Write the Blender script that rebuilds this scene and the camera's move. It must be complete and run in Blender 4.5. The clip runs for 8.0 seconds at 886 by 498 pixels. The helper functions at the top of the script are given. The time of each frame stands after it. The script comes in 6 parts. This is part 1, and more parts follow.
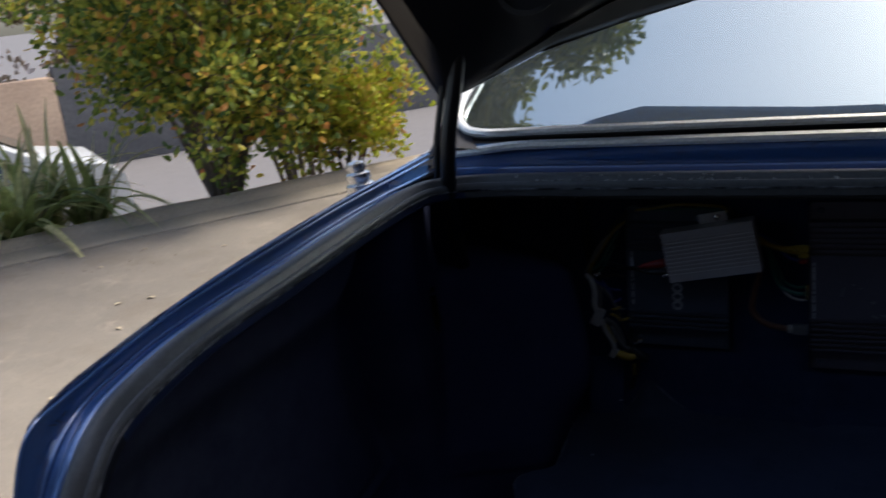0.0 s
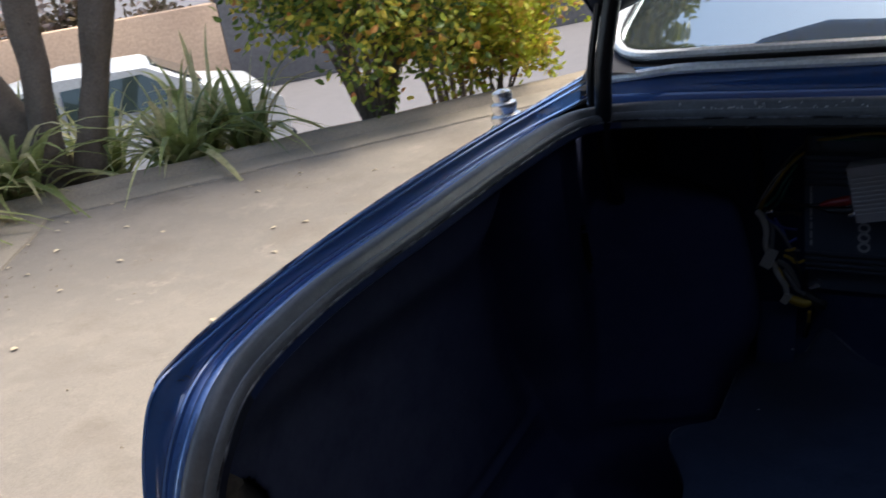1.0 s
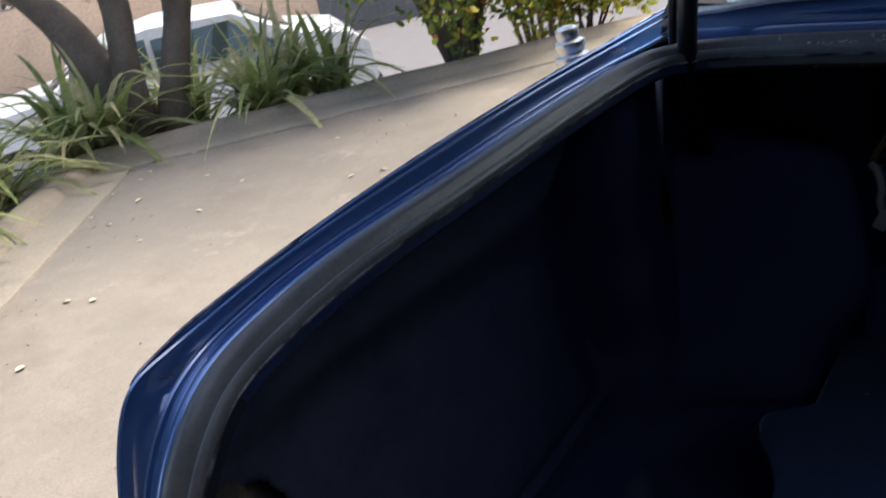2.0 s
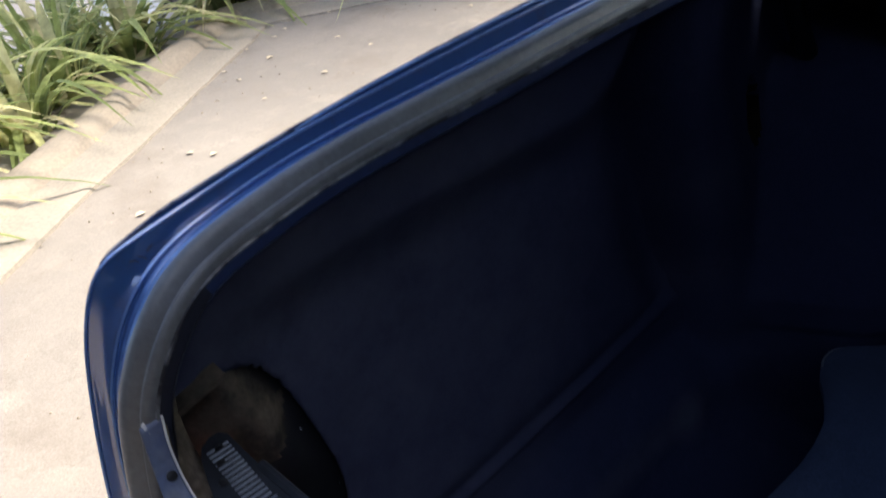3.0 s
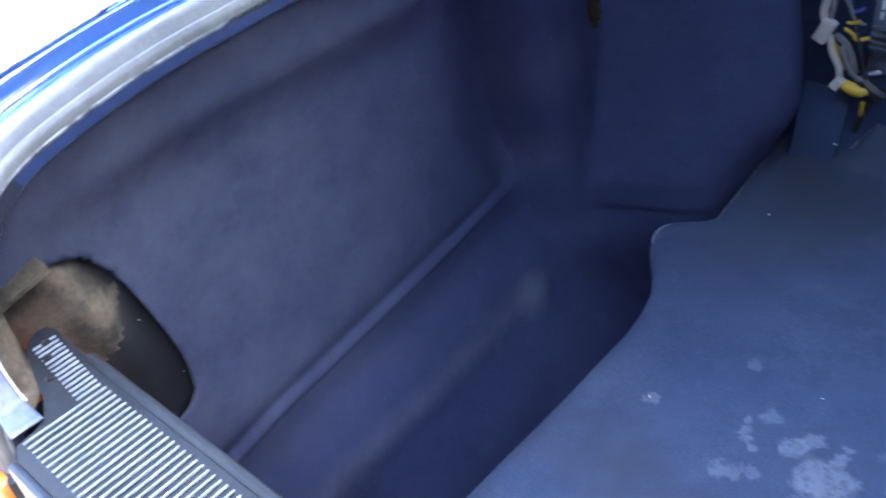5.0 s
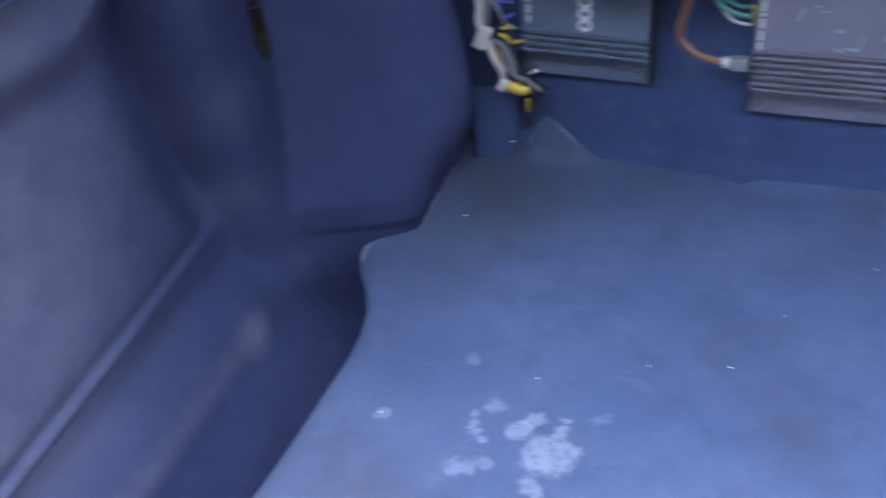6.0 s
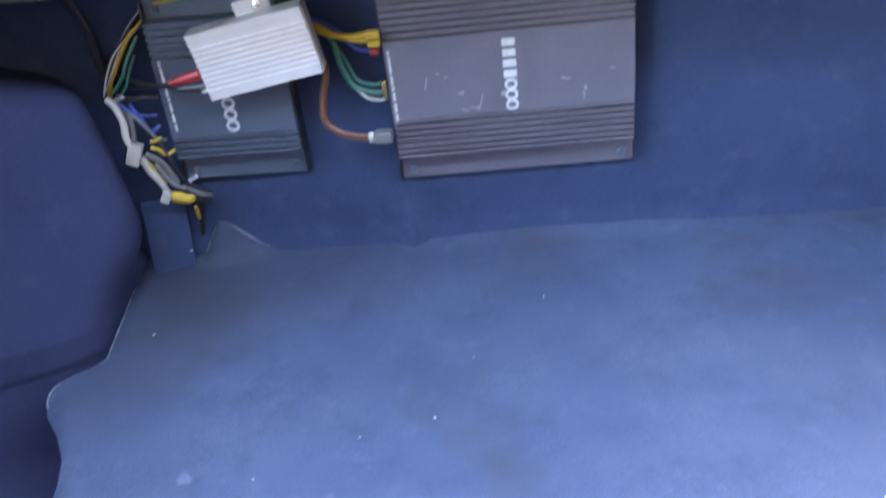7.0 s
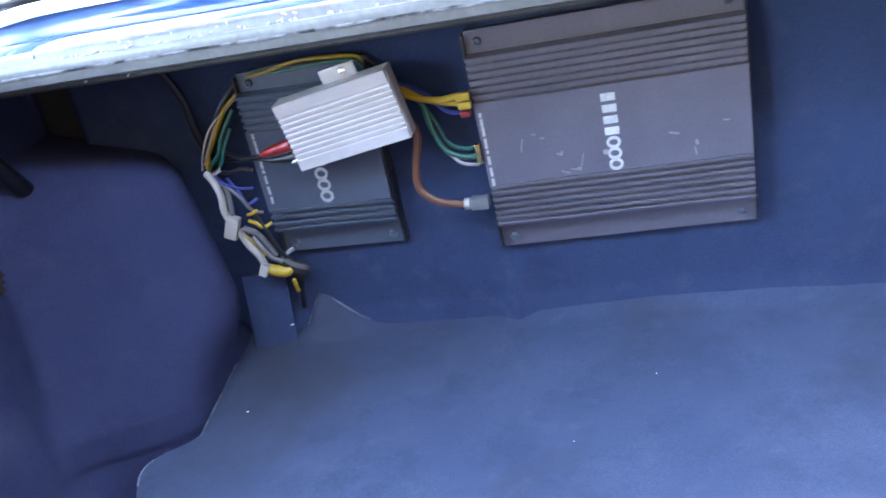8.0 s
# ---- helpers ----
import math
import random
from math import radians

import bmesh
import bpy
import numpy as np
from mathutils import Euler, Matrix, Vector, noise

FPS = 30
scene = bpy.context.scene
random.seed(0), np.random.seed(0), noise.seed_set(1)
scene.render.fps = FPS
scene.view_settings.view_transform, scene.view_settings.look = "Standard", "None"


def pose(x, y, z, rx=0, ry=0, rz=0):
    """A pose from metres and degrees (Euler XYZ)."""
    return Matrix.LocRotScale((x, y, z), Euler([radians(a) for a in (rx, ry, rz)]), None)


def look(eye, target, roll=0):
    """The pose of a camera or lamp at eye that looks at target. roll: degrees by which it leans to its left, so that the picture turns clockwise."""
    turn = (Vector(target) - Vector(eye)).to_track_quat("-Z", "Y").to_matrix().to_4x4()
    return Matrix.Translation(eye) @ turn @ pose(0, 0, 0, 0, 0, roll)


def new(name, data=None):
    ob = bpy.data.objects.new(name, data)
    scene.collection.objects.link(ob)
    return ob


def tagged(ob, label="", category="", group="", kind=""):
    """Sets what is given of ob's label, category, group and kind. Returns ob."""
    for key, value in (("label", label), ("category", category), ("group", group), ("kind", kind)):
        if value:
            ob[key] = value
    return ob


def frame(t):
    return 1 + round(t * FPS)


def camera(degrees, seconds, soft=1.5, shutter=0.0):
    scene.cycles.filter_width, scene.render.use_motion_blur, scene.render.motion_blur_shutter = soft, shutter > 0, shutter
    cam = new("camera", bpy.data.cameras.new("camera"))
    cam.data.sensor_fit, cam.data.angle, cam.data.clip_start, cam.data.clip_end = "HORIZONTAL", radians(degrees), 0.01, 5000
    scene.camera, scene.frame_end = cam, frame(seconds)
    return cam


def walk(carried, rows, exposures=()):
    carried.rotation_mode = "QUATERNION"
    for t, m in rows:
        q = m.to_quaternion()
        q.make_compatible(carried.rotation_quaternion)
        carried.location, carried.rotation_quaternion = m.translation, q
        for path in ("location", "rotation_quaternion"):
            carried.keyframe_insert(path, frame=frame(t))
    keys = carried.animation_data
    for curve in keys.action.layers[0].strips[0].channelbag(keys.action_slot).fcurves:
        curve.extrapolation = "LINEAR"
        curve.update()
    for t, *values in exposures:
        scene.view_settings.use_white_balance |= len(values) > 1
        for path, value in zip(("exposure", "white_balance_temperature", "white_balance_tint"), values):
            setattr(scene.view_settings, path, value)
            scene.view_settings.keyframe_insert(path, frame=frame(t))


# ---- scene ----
cam = camera(52.4, 8.0, soft=1.6, shutter=0.5)
PATH = [
    (0, (-0.016, -0.633, 0.805), (-0.834, 1.103, 0.242), -6.3),
    (0.5, (-0.039, -0.6, 0.811), (-1.026, 1.028, 0.197), -7.5),
    (1, (-0.055, -0.541, 0.801), (-1.16, 0.978, 0.113), -9.3),
    (1.2, (-0.051, -0.524, 0.777), (-1.206, 0.962, 0.099), -10.0),
    (2.3, (-0.112, -0.334, 0.76), (-1.434, 0.919, -0.067), -12.7),
    (2.5, (-0.098, -0.302, 0.756), (-1.471, 0.864, -0.112), -13.1),
    (3, (-0.05, -0.268, 0.745), (-1.481, 0.745, -0.216), -11.8),
    (3.5, (-0.027, -0.243, 0.711), (-1.427, 0.704, -0.359), -13.4),
    (4, (-0.018, -0.236, 0.708), (-1.365, 0.718, -0.421), -11.9),
    (4.1, (-0.027, -0.242, 0.715), (-1.345, 0.731, -0.432), -10.6),
    (4.2, (-0.016, -0.235, 0.713), (-1.335, 0.738, -0.433), -10.9),
    (5.3, (-0.022, -0.247, 0.751), (-1.076, 0.911, -0.493), -7.8),
    (5.5, (-0.019, -0.246, 0.75), (-0.994, 0.982, -0.492), -7.4),
    (6, (0.008, -0.219, 0.728), (-0.692, 1.207, -0.488), -6.3),
    (6.5, (0.042, -0.219, 0.715), (-0.275, 1.353, -0.479), -4.8),
    (7, (0.071, -0.224, 0.716), (-0.073, 1.447, -0.374), -6.8),
    (7.5, (0.126, -0.183, 0.69), (-0.203, 1.566, -0.223), -10.5),
    (8, (0.137, -0.155, 0.663), (-0.339, 1.567, -0.235), -12.8),
]
walk(cam, [(t, look(eye, target, roll)) for t, eye, target, roll in PATH], [(0.0, 0.90, 6500, 10), (1.0, 1.30, 6500, 10), (2.5, 1.60, 6500, 10), (3.0, 1.92, 6500, 10), (3.5, 2.6, 6500, 10), (4.1, 4.15, 6450, 10), (5.5, 6.0, 6700, 10), (6.0, 6.4, 7400, 10), (6.5, 6.6, 7700, 10), (7.0, 6.72, 7600, 10), (7.5, 6.72, 7500, 10), (8.0, 6.7, 7200, 10)])

# ---- daylight ----
world = bpy.data.worlds.new("hazy_daylight")
scene.world = world
world.use_nodes = True
wn = world.node_tree.nodes
sky = wn.new("ShaderNodeTexSky")
sky.sky_type = "NISHITA"
sky.sun_disc = False
sky.sun_elevation, sky.sun_rotation = radians(62), radians(40)
sky.air_density, sky.dust_density = 1.0, 2.4
world.node_tree.links.new(sky.outputs[0], wn["Background"].inputs[0])
wn["Background"].inputs[1].default_value = 0.12
sun = new("sun", bpy.data.lights.new("sun", "SUN"))
sun.data.energy, sun.data.angle, sun.data.color = 3.0, radians(18), (1.0, 0.93, 0.82)
sun.matrix_world = look((2.414, 2.877, 7.064), (0, 0, 0))


# ---- materials ----
def material(name, base, rough=0.6, metal=0.0, spec=0.5):
    m = bpy.data.materials.new(name)
    m.use_nodes = True
    b = m.node_tree.nodes["Principled BSDF"]
    b.inputs["Base Color"].default_value = (*base, 1)
    b.inputs["Roughness"].default_value = rough
    b.inputs["Metallic"].default_value = metal
    b.inputs["Specular IOR Level"].default_value = spec
    return m


def bsdf(m):
    return m.node_tree.nodes["Principled BSDF"]


def node(m, kind, **values):
    n = m.node_tree.nodes.new(kind)
    for key, value in values.items():
        n.inputs[key].default_value = value
    return n


def link(m, a, b):
    m.node_tree.links.new(a, b)


def noise_of(m, scale, detail=4.0, rough=0.55, coords=None):
    n = node(m, "ShaderNodeTexNoise", Scale=scale, Detail=detail, Roughness=rough)
    if coords is None:
        coords = node(m, "ShaderNodeTexCoord").outputs["Object"]
    link(m, coords, n.inputs["Vector"])
    return n.outputs["Fac"]


def ramp(m, fac, stops):
    r = node(m, "ShaderNodeValToRGB")
    e = r.color_ramp.elements
    while len(e) < len(stops):
        e.new(0.5)
    for i, (pos, col) in enumerate(stops):
        e[i].position, e[i].color = pos, (*col, 1)
    link(m, fac, r.inputs[0])
    return r.outputs[0]


def mix(m, fac, a, b, mode="MIX"):
    n = node(m, "ShaderNodeMix")
    n.data_type, n.blend_type = "RGBA", mode
    for value, socket in ((fac, n.inputs[0]), (a, n.inputs[6]), (b, n.inputs[7])):
        if isinstance(value, (int, float)):
            socket.default_value = value
        elif isinstance(value, tuple):
            socket.default_value = (*value, 1)
        else:
            link(m, value, socket)
    return n.outputs[2]


def bump(m, fac, strength, distance):
    n = node(m, "ShaderNodeBump", Strength=strength, Distance=distance)
    link(m, fac, n.inputs["Height"])
    link(m, n.outputs[0], bsdf(m).inputs["Normal"])
    return n


def grey_step(m, fac, lo, hi):
    return ramp(m, fac, [(lo, (0, 0, 0)), (hi, (1, 1, 1))])


def two_scale(name, a, b, big, small, rough=0.6, metal=0.0, spec=0.5, relief=0.0, depth=0.002, spread=0.25, grain=0.2):
    """A surface whose colour drifts between a and b at two sizes, with fine relief."""
    m = material(name, a, rough, metal, spec)
    n1, n2 = noise_of(m, big), noise_of(m, small, 6.0, 0.65)
    c = mix(m, grey_step(m, n1, 0.5 - spread, 0.5 + spread), a, b)
    dark = ramp(m, n2, [(0.3, (1 - grain,) * 3), (0.7, (1 + grain * 0.7,) * 3)])
    link(m, mix(m, 1.0, c, dark, "MULTIPLY"), bsdf(m).inputs["Base Color"])
    if relief:
        bump(m, n2, relief, depth)
    return m


def velour(name, base, worn, dust):
    m = material(name, base, 0.95, 0.0, 0.06)
    big, mid, fine = noise_of(m, 5.0, 3.0), noise_of(m, 24.0, 5.0, 0.6), noise_of(m, 620.0, 2.0, 0.7)
    c = mix(m, grey_step(m, big, 0.35, 0.7), base, worn)
    c = mix(m, grey_step(m, mid, 0.55, 0.82), c, dust)
    c = mix(m, grey_step(m, noise_of(m, 11.0, 6.0, 0.7), 0.50, 0.80), c, tuple(v * 0.76 for v in base))
    nap = ramp(m, fine, [(0.3, (0.78, 0.78, 0.78)), (0.72, (1.2, 1.2, 1.2))])
    c = mix(m, 1.0, c, nap, "MULTIPLY")
    link(m, c, bsdf(m).inputs["Base Color"])
    bsdf(m).inputs["Sheen Weight"].default_value = 0.0
    bsdf(m).inputs["Sheen Roughness"].default_value = 0.5
    bsdf(m).inputs["Sheen Tint"].default_value = (0.5, 0.6, 1.0, 1)
    bump(m, fine, 0.14, 0.0008)
    return m


BLUE = (0.0238, 0.0262, 0.0550)
M_TRIM = velour("navy_velour", tuple(c * k for c, k in zip(BLUE, (0.87, 0.99, 1.10))), (0.0245, 0.0298, 0.066), (0.0315, 0.0375, 0.074))
M_ARCH = velour("navy_velour_dark", (0.0195, 0.0310, 0.0690), (0.0240, 0.0360, 0.0760), (0.034, 0.045, 0.079))


def stained_velour():
    """The floor carpet: navy velour with pale dried splashes in one corner."""
    m = velour("navy_carpet", (0.0285, 0.0410, 0.0760), (0.0365, 0.050, 0.085), (0.042, 0.056, 0.089))
    col = bsdf(m).inputs["Base Color"].links[0].from_socket
    at = node(m, "ShaderNodeTexCoord").outputs["Object"]
    warp = node(m, "ShaderNodeTexNoise", Scale=34.0, Detail=7.0, Roughness=0.72)
    link(m, at, warp.inputs["Vector"])
    shift = node(m, "ShaderNodeVectorMath")
    shift.operation = "MULTIPLY_ADD"
    link(m, warp.outputs["Color"], shift.inputs[0])
    shift.inputs[1].default_value = (0.044, 0.044, 0.0)
    moved = node(m, "ShaderNodeVectorMath")
    moved.operation = "ADD"
    shift.inputs[2].default_value = (-0.022, -0.022, 0.0)
    link(m, at, moved.inputs[0])
    link(m, shift.outputs[0], moved.inputs[1])
    spots = [(-0.176, 0.347, 0.027, 1.0), (-0.173, 0.378, 0.010, 0.9), (-0.174, 0.396, 0.006, 0.7), (-0.214, 0.370, 0.014, 0.95), (-0.205, 0.388, 0.011, 0.9), (-0.184, 0.304, 0.012, 0.8),
             (-0.251, 0.394, 0.010, 0.6), (-0.364, 0.345, 0.008, 0.7), (-0.263, 0.302, 0.010, 0.6), (-0.248, 0.308, 0.008, 0.6), (-0.233, 0.317, 0.008, 0.5),
             (-0.297, 0.454, 0.008, 0.5), (-0.270, 0.374, 0.006, 0.7), (-0.267, 0.362, 0.006, 0.8), (-0.259, 0.352, 0.006, 0.8), (-0.248, 0.347, 0.006, 0.7), (-0.138, 0.411, 0.009, 0.35)]
    patchy = grey_step(m, noise_of(m, 70.0, 7.0, 0.75, at), 0.32, 0.54)
    for x, y, r, k in spots:
        d = node(m, "ShaderNodeVectorMath")
        d.operation = "DISTANCE"
        link(m, moved.outputs[0], d.inputs[0])
        d.inputs[1].default_value = (x, y, 0.0)
        mask = node(m, "ShaderNodeMapRange")
        mask.inputs["From Min"].default_value, mask.inputs["From Max"].default_value = r * 1.15, r * 0.8
        mask.inputs["To Max"].default_value = k * 0.52
        link(m, d.outputs["Value"], mask.inputs["Value"])
        worn = node(m, "ShaderNodeMath")
        worn.operation = "MULTIPLY"
        link(m, mask.outputs[0], worn.inputs[0])
        link(m, patchy, worn.inputs[1])
        col = mix(m, worn.outputs[0], col, (0.135, 0.150, 0.185))
    for x, y, r, k in ((-0.38, 0.80, 0.20, 0.75), (-0.15, 0.83, 0.14, 0.35), (-0.42, 0.62, 0.12, 0.4), (0.10, 0.80, 0.12, 0.2)):
        d = node(m, "ShaderNodeVectorMath")
        d.operation = "DISTANCE"
        link(m, moved.outputs[0], d.inputs[0])
        d.inputs[1].default_value = (x, y, 0.0)
        mask = node(m, "ShaderNodeMapRange")
        mask.inputs["From Min"].default_value, mask.inputs["From Max"].default_value = r, r * 0.15
        mask.inputs["To Max"].default_value = k
        link(m, d.outputs["Value"], mask.inputs["Value"])
        col = mix(m, mask.outputs[0], col, (0.0235, 0.0270, 0.0390))
    dirt = grey_step(m, noise_of(m, 3.2, 4.0, 0.6, at), 0.52, 0.75)
    col = mix(m, dirt, col, (0.0240, 0.0262, 0.036))
    link(m, col, bsdf(m).inputs["Base Color"])
    return m


M_CARPET = stained_velour()


def dust_and_light(m):
    """Dust rubbed along the lower bulge of the side lining, a smudge near the sill, and light painted on the panel."""
    col = bsdf(m).inputs["Base Color"].links[0].from_socket
    at = node(m, "ShaderNodeTexCoord").outputs["Object"]
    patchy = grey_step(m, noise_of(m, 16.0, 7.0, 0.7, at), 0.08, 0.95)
    # Last three spots: grey dust, widened to paint the light on the panel's rear.
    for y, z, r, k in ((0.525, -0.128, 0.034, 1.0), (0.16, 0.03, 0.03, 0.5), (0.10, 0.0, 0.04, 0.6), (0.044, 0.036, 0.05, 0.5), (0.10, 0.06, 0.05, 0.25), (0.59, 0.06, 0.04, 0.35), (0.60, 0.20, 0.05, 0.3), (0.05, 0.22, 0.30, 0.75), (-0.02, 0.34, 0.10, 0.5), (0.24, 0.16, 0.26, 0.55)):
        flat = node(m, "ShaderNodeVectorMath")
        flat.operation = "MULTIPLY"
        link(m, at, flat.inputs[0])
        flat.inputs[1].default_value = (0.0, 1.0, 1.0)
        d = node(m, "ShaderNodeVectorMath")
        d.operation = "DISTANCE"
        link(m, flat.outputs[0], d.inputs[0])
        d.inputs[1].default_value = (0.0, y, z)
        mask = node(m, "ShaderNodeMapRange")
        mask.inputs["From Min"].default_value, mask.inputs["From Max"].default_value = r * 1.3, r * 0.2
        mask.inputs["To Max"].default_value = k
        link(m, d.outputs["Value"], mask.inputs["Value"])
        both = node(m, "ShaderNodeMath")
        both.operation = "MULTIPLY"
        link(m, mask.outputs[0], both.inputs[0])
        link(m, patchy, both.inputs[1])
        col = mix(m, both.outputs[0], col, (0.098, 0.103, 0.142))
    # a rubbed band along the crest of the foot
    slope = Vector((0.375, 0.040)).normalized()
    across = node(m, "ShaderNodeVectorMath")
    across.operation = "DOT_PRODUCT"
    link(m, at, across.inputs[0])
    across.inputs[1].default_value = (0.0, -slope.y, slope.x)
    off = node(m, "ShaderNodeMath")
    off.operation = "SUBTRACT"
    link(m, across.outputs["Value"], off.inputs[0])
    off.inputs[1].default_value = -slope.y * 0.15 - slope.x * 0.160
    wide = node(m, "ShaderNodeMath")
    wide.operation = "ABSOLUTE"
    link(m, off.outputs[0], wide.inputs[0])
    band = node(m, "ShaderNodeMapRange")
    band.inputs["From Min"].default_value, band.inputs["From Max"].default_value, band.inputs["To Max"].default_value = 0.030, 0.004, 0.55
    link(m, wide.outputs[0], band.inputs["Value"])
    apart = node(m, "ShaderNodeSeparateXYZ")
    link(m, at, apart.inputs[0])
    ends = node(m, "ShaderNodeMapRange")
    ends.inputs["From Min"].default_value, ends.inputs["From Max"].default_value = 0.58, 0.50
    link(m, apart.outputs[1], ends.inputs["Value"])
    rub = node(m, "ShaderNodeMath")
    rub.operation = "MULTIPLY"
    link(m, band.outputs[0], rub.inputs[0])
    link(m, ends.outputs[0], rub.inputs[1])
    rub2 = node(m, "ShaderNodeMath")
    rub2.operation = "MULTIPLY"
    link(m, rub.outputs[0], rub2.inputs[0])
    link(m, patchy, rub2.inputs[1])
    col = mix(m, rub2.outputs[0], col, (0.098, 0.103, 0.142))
    link(m, col, bsdf(m).inputs["Base Color"])


dust_and_light(M_TRIM)


def car_paint():
    m = two_scale("dark_blue_paint", (0.026, 0.082, 0.245), (0.034, 0.095, 0.27), 3.0, 260.0, 0.25, 0.15, 0.3, grain=0.04)
    dust = grey_step(m, noise_of(m, 38.0, 6.0, 0.7), 0.55, 0.85)
    col = bsdf(m).inputs["Base Color"].links[0].from_socket
    link(m, mix(m, dust, col, (0.05, 0.065, 0.12)), bsdf(m).inputs["Base Color"])
    b = bsdf(m)
    b.inputs["Coat Weight"].default_value, b.inputs["Coat Roughness"].default_value = 1.0, 0.05
    b.inputs["Coat IOR"].default_value = 2.0
    return m


M_PAINT = car_paint()
# Pale base and strong coat put the sky's reflection into the gutter colour.
M_GUTTER = two_scale("sky_pale_blue_paint", (0.085, 0.215, 0.53), (0.11, 0.245, 0.56), 9.0, 160.0, 0.36, 0.5, 0.5, 0.1, 0.0006)
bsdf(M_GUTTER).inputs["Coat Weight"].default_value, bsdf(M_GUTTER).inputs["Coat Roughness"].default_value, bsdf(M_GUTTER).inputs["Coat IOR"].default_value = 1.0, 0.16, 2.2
# Near-black inner paint; shade of the seal gap and pillars is in the colour.
M_PAINT_IN = two_scale("shade_dark_inner_paint", (0.005, 0.008, 0.020), (0.011, 0.013, 0.022), 14.0, 90.0, 0.5, 0.1, 0.4, 0.1, 0.001)
M_RUBBER = two_scale("weathered_black_rubber", (0.075, 0.082, 0.090), (0.115, 0.123, 0.131), 16.0, 140.0, 0.42, 0.0, 0.55, 0.2, 0.0012)
M_BLACK = two_scale("satin_black_paint", (0.006, 0.006, 0.008), (0.012, 0.012, 0.014), 10.0, 120.0, 0.35, 0.0, 0.4, 0.1, 0.0006)
M_CHROME = two_scale("bright_chrome", (0.86, 0.86, 0.85), (0.78, 0.78, 0.77), 30.0, 200.0, 0.26, 0.8)
M_BRIGHT = two_scale("satin_bright_trim", (0.88, 0.88, 0.87), (0.80, 0.80, 0.79), 30.0, 200.0, 0.42, 0.6)
M_SILL = two_scale("grey_ribbed_plastic", (0.009, 0.012, 0.018), (0.018, 0.021, 0.027), 18.0, 160.0, 0.6, 0.0, 0.25, 0.2, 0.0006)
# The ribs take a much paler grey than the sill plate.
M_RIB = two_scale("pale_rib_plastic", (0.27, 0.30, 0.345), (0.18, 0.20, 0.24), 22.0, 160.0, 0.45, 0.0, 0.4, 0.2, 0.0006)
M_DIRT = two_scale("dusty_brown_metal", (0.135, 0.108, 0.078), (0.030, 0.025, 0.021), 22.0, 130.0, 0.8, 0.0, 0.3, 0.4, 0.002, 0.12)
M_PALE = two_scale("pale_blue_paint", (0.050, 0.075, 0.15), (0.10, 0.118, 0.165), 60.0, 160.0, 0.5, 0.1, 0.5, 0.1, 0.0006)
M_LIP = two_scale("grimy_grey_steel", (0.050, 0.053, 0.055), (0.078, 0.080, 0.084), 20.0, 120.0, 0.6, 0.2, 0.4, 0.2, 0.0008)
M_TORN = two_scale("torn_brown_backing", (0.016, 0.013, 0.009), (0.006, 0.005, 0.004), 26.0, 120.0, 0.95, 0.0, 0.1, 0.5, 0.003, 0.12)
M_DUST = two_scale("dry_brown_dust", (0.17, 0.145, 0.115), (0.085, 0.07, 0.055), 40.0, 180.0, 0.9, 0.0, 0.2, 0.3, 0.001, 0.12)
# Set near-black to stand for the shade in recesses and the cabin.
M_DARK = two_scale("near_black_metal", (0.0045, 0.005, 0.007), (0.009, 0.009, 0.012), 8.0, 90.0, 0.7)
M_AMBER = material("amber_lens", (0.90, 0.13, 0.006), 0.12)
M_RED = material("red_lens", (0.62, 0.012, 0.008), 0.3, 0.0, 0.25)
M_AMP = two_scale("charcoal_anodised_metal", (0.110, 0.106, 0.132), (0.138, 0.133, 0.162), 12.0, 260.0, 0.42, 0.55, 0.5, 0.05, 0.0003, grain=0.09)
M_AMP2 = two_scale("blue_black_anodised_metal", (0.068, 0.088, 0.122), (0.086, 0.107, 0.143), 12.0, 260.0, 0.42, 0.5, 0.5, 0.05, 0.0003, grain=0.09)
M_SILVER = two_scale("brushed_aluminium", (0.40, 0.385, 0.385), (0.35, 0.34, 0.338), 20.0, 240.0, 0.40, 0.3, 0.6, grain=0.04)
M_PRINT = two_scale("white_print", (0.42, 0.43, 0.44), (0.30, 0.31, 0.32), 60.0, 300.0, 0.6)
M_SCRATCH = material("bare_scratch", (0.24, 0.24, 0.25), 0.4, 0.5)
M_CHIP = two_scale("bare_white_chip", (0.55, 0.55, 0.54), (0.40, 0.40, 0.40), 60.0, 300.0, 0.6)
M_TYRE = two_scale("tyre_rubber", (0.02, 0.02, 0.02), (0.03, 0.03, 0.03), 9.0, 120.0, 0.85)
M_GOLD = material("brass_terminal", (0.75, 0.55, 0.20), 0.25, 1.0)
WIRE = {n: material(n + "_wire_sheath", c, 0.45) for n, c in dict(
    yellow=(0.27, 0.18, 0.012), black=(0.008, 0.008, 0.010), green=(0.01, 0.09, 0.07), blue=(0.015, 0.03, 0.18),
    white=(0.26, 0.255, 0.24), red=(0.19, 0.009, 0.008), copper=(0.085, 0.034, 0.018), grey=(0.085, 0.088, 0.092)).items()}


def window_glass():
    m = material("tinted_window_glass", (0.62, 0.75, 0.78), 0.015, 0.62, 0.5)
    b = bsdf(m)
    b.inputs["IOR"].default_value = 2.0
    b.inputs["Transmission Weight"].default_value = 0.9
    return m


M_GLASS = window_glass()


# ---- mesh helpers ----
def ground_mesh(bm, name):
    me = bpy.data.meshes.new(name)
    bm.normal_update()
    bm.to_mesh(me)
    bm.free()
    return me


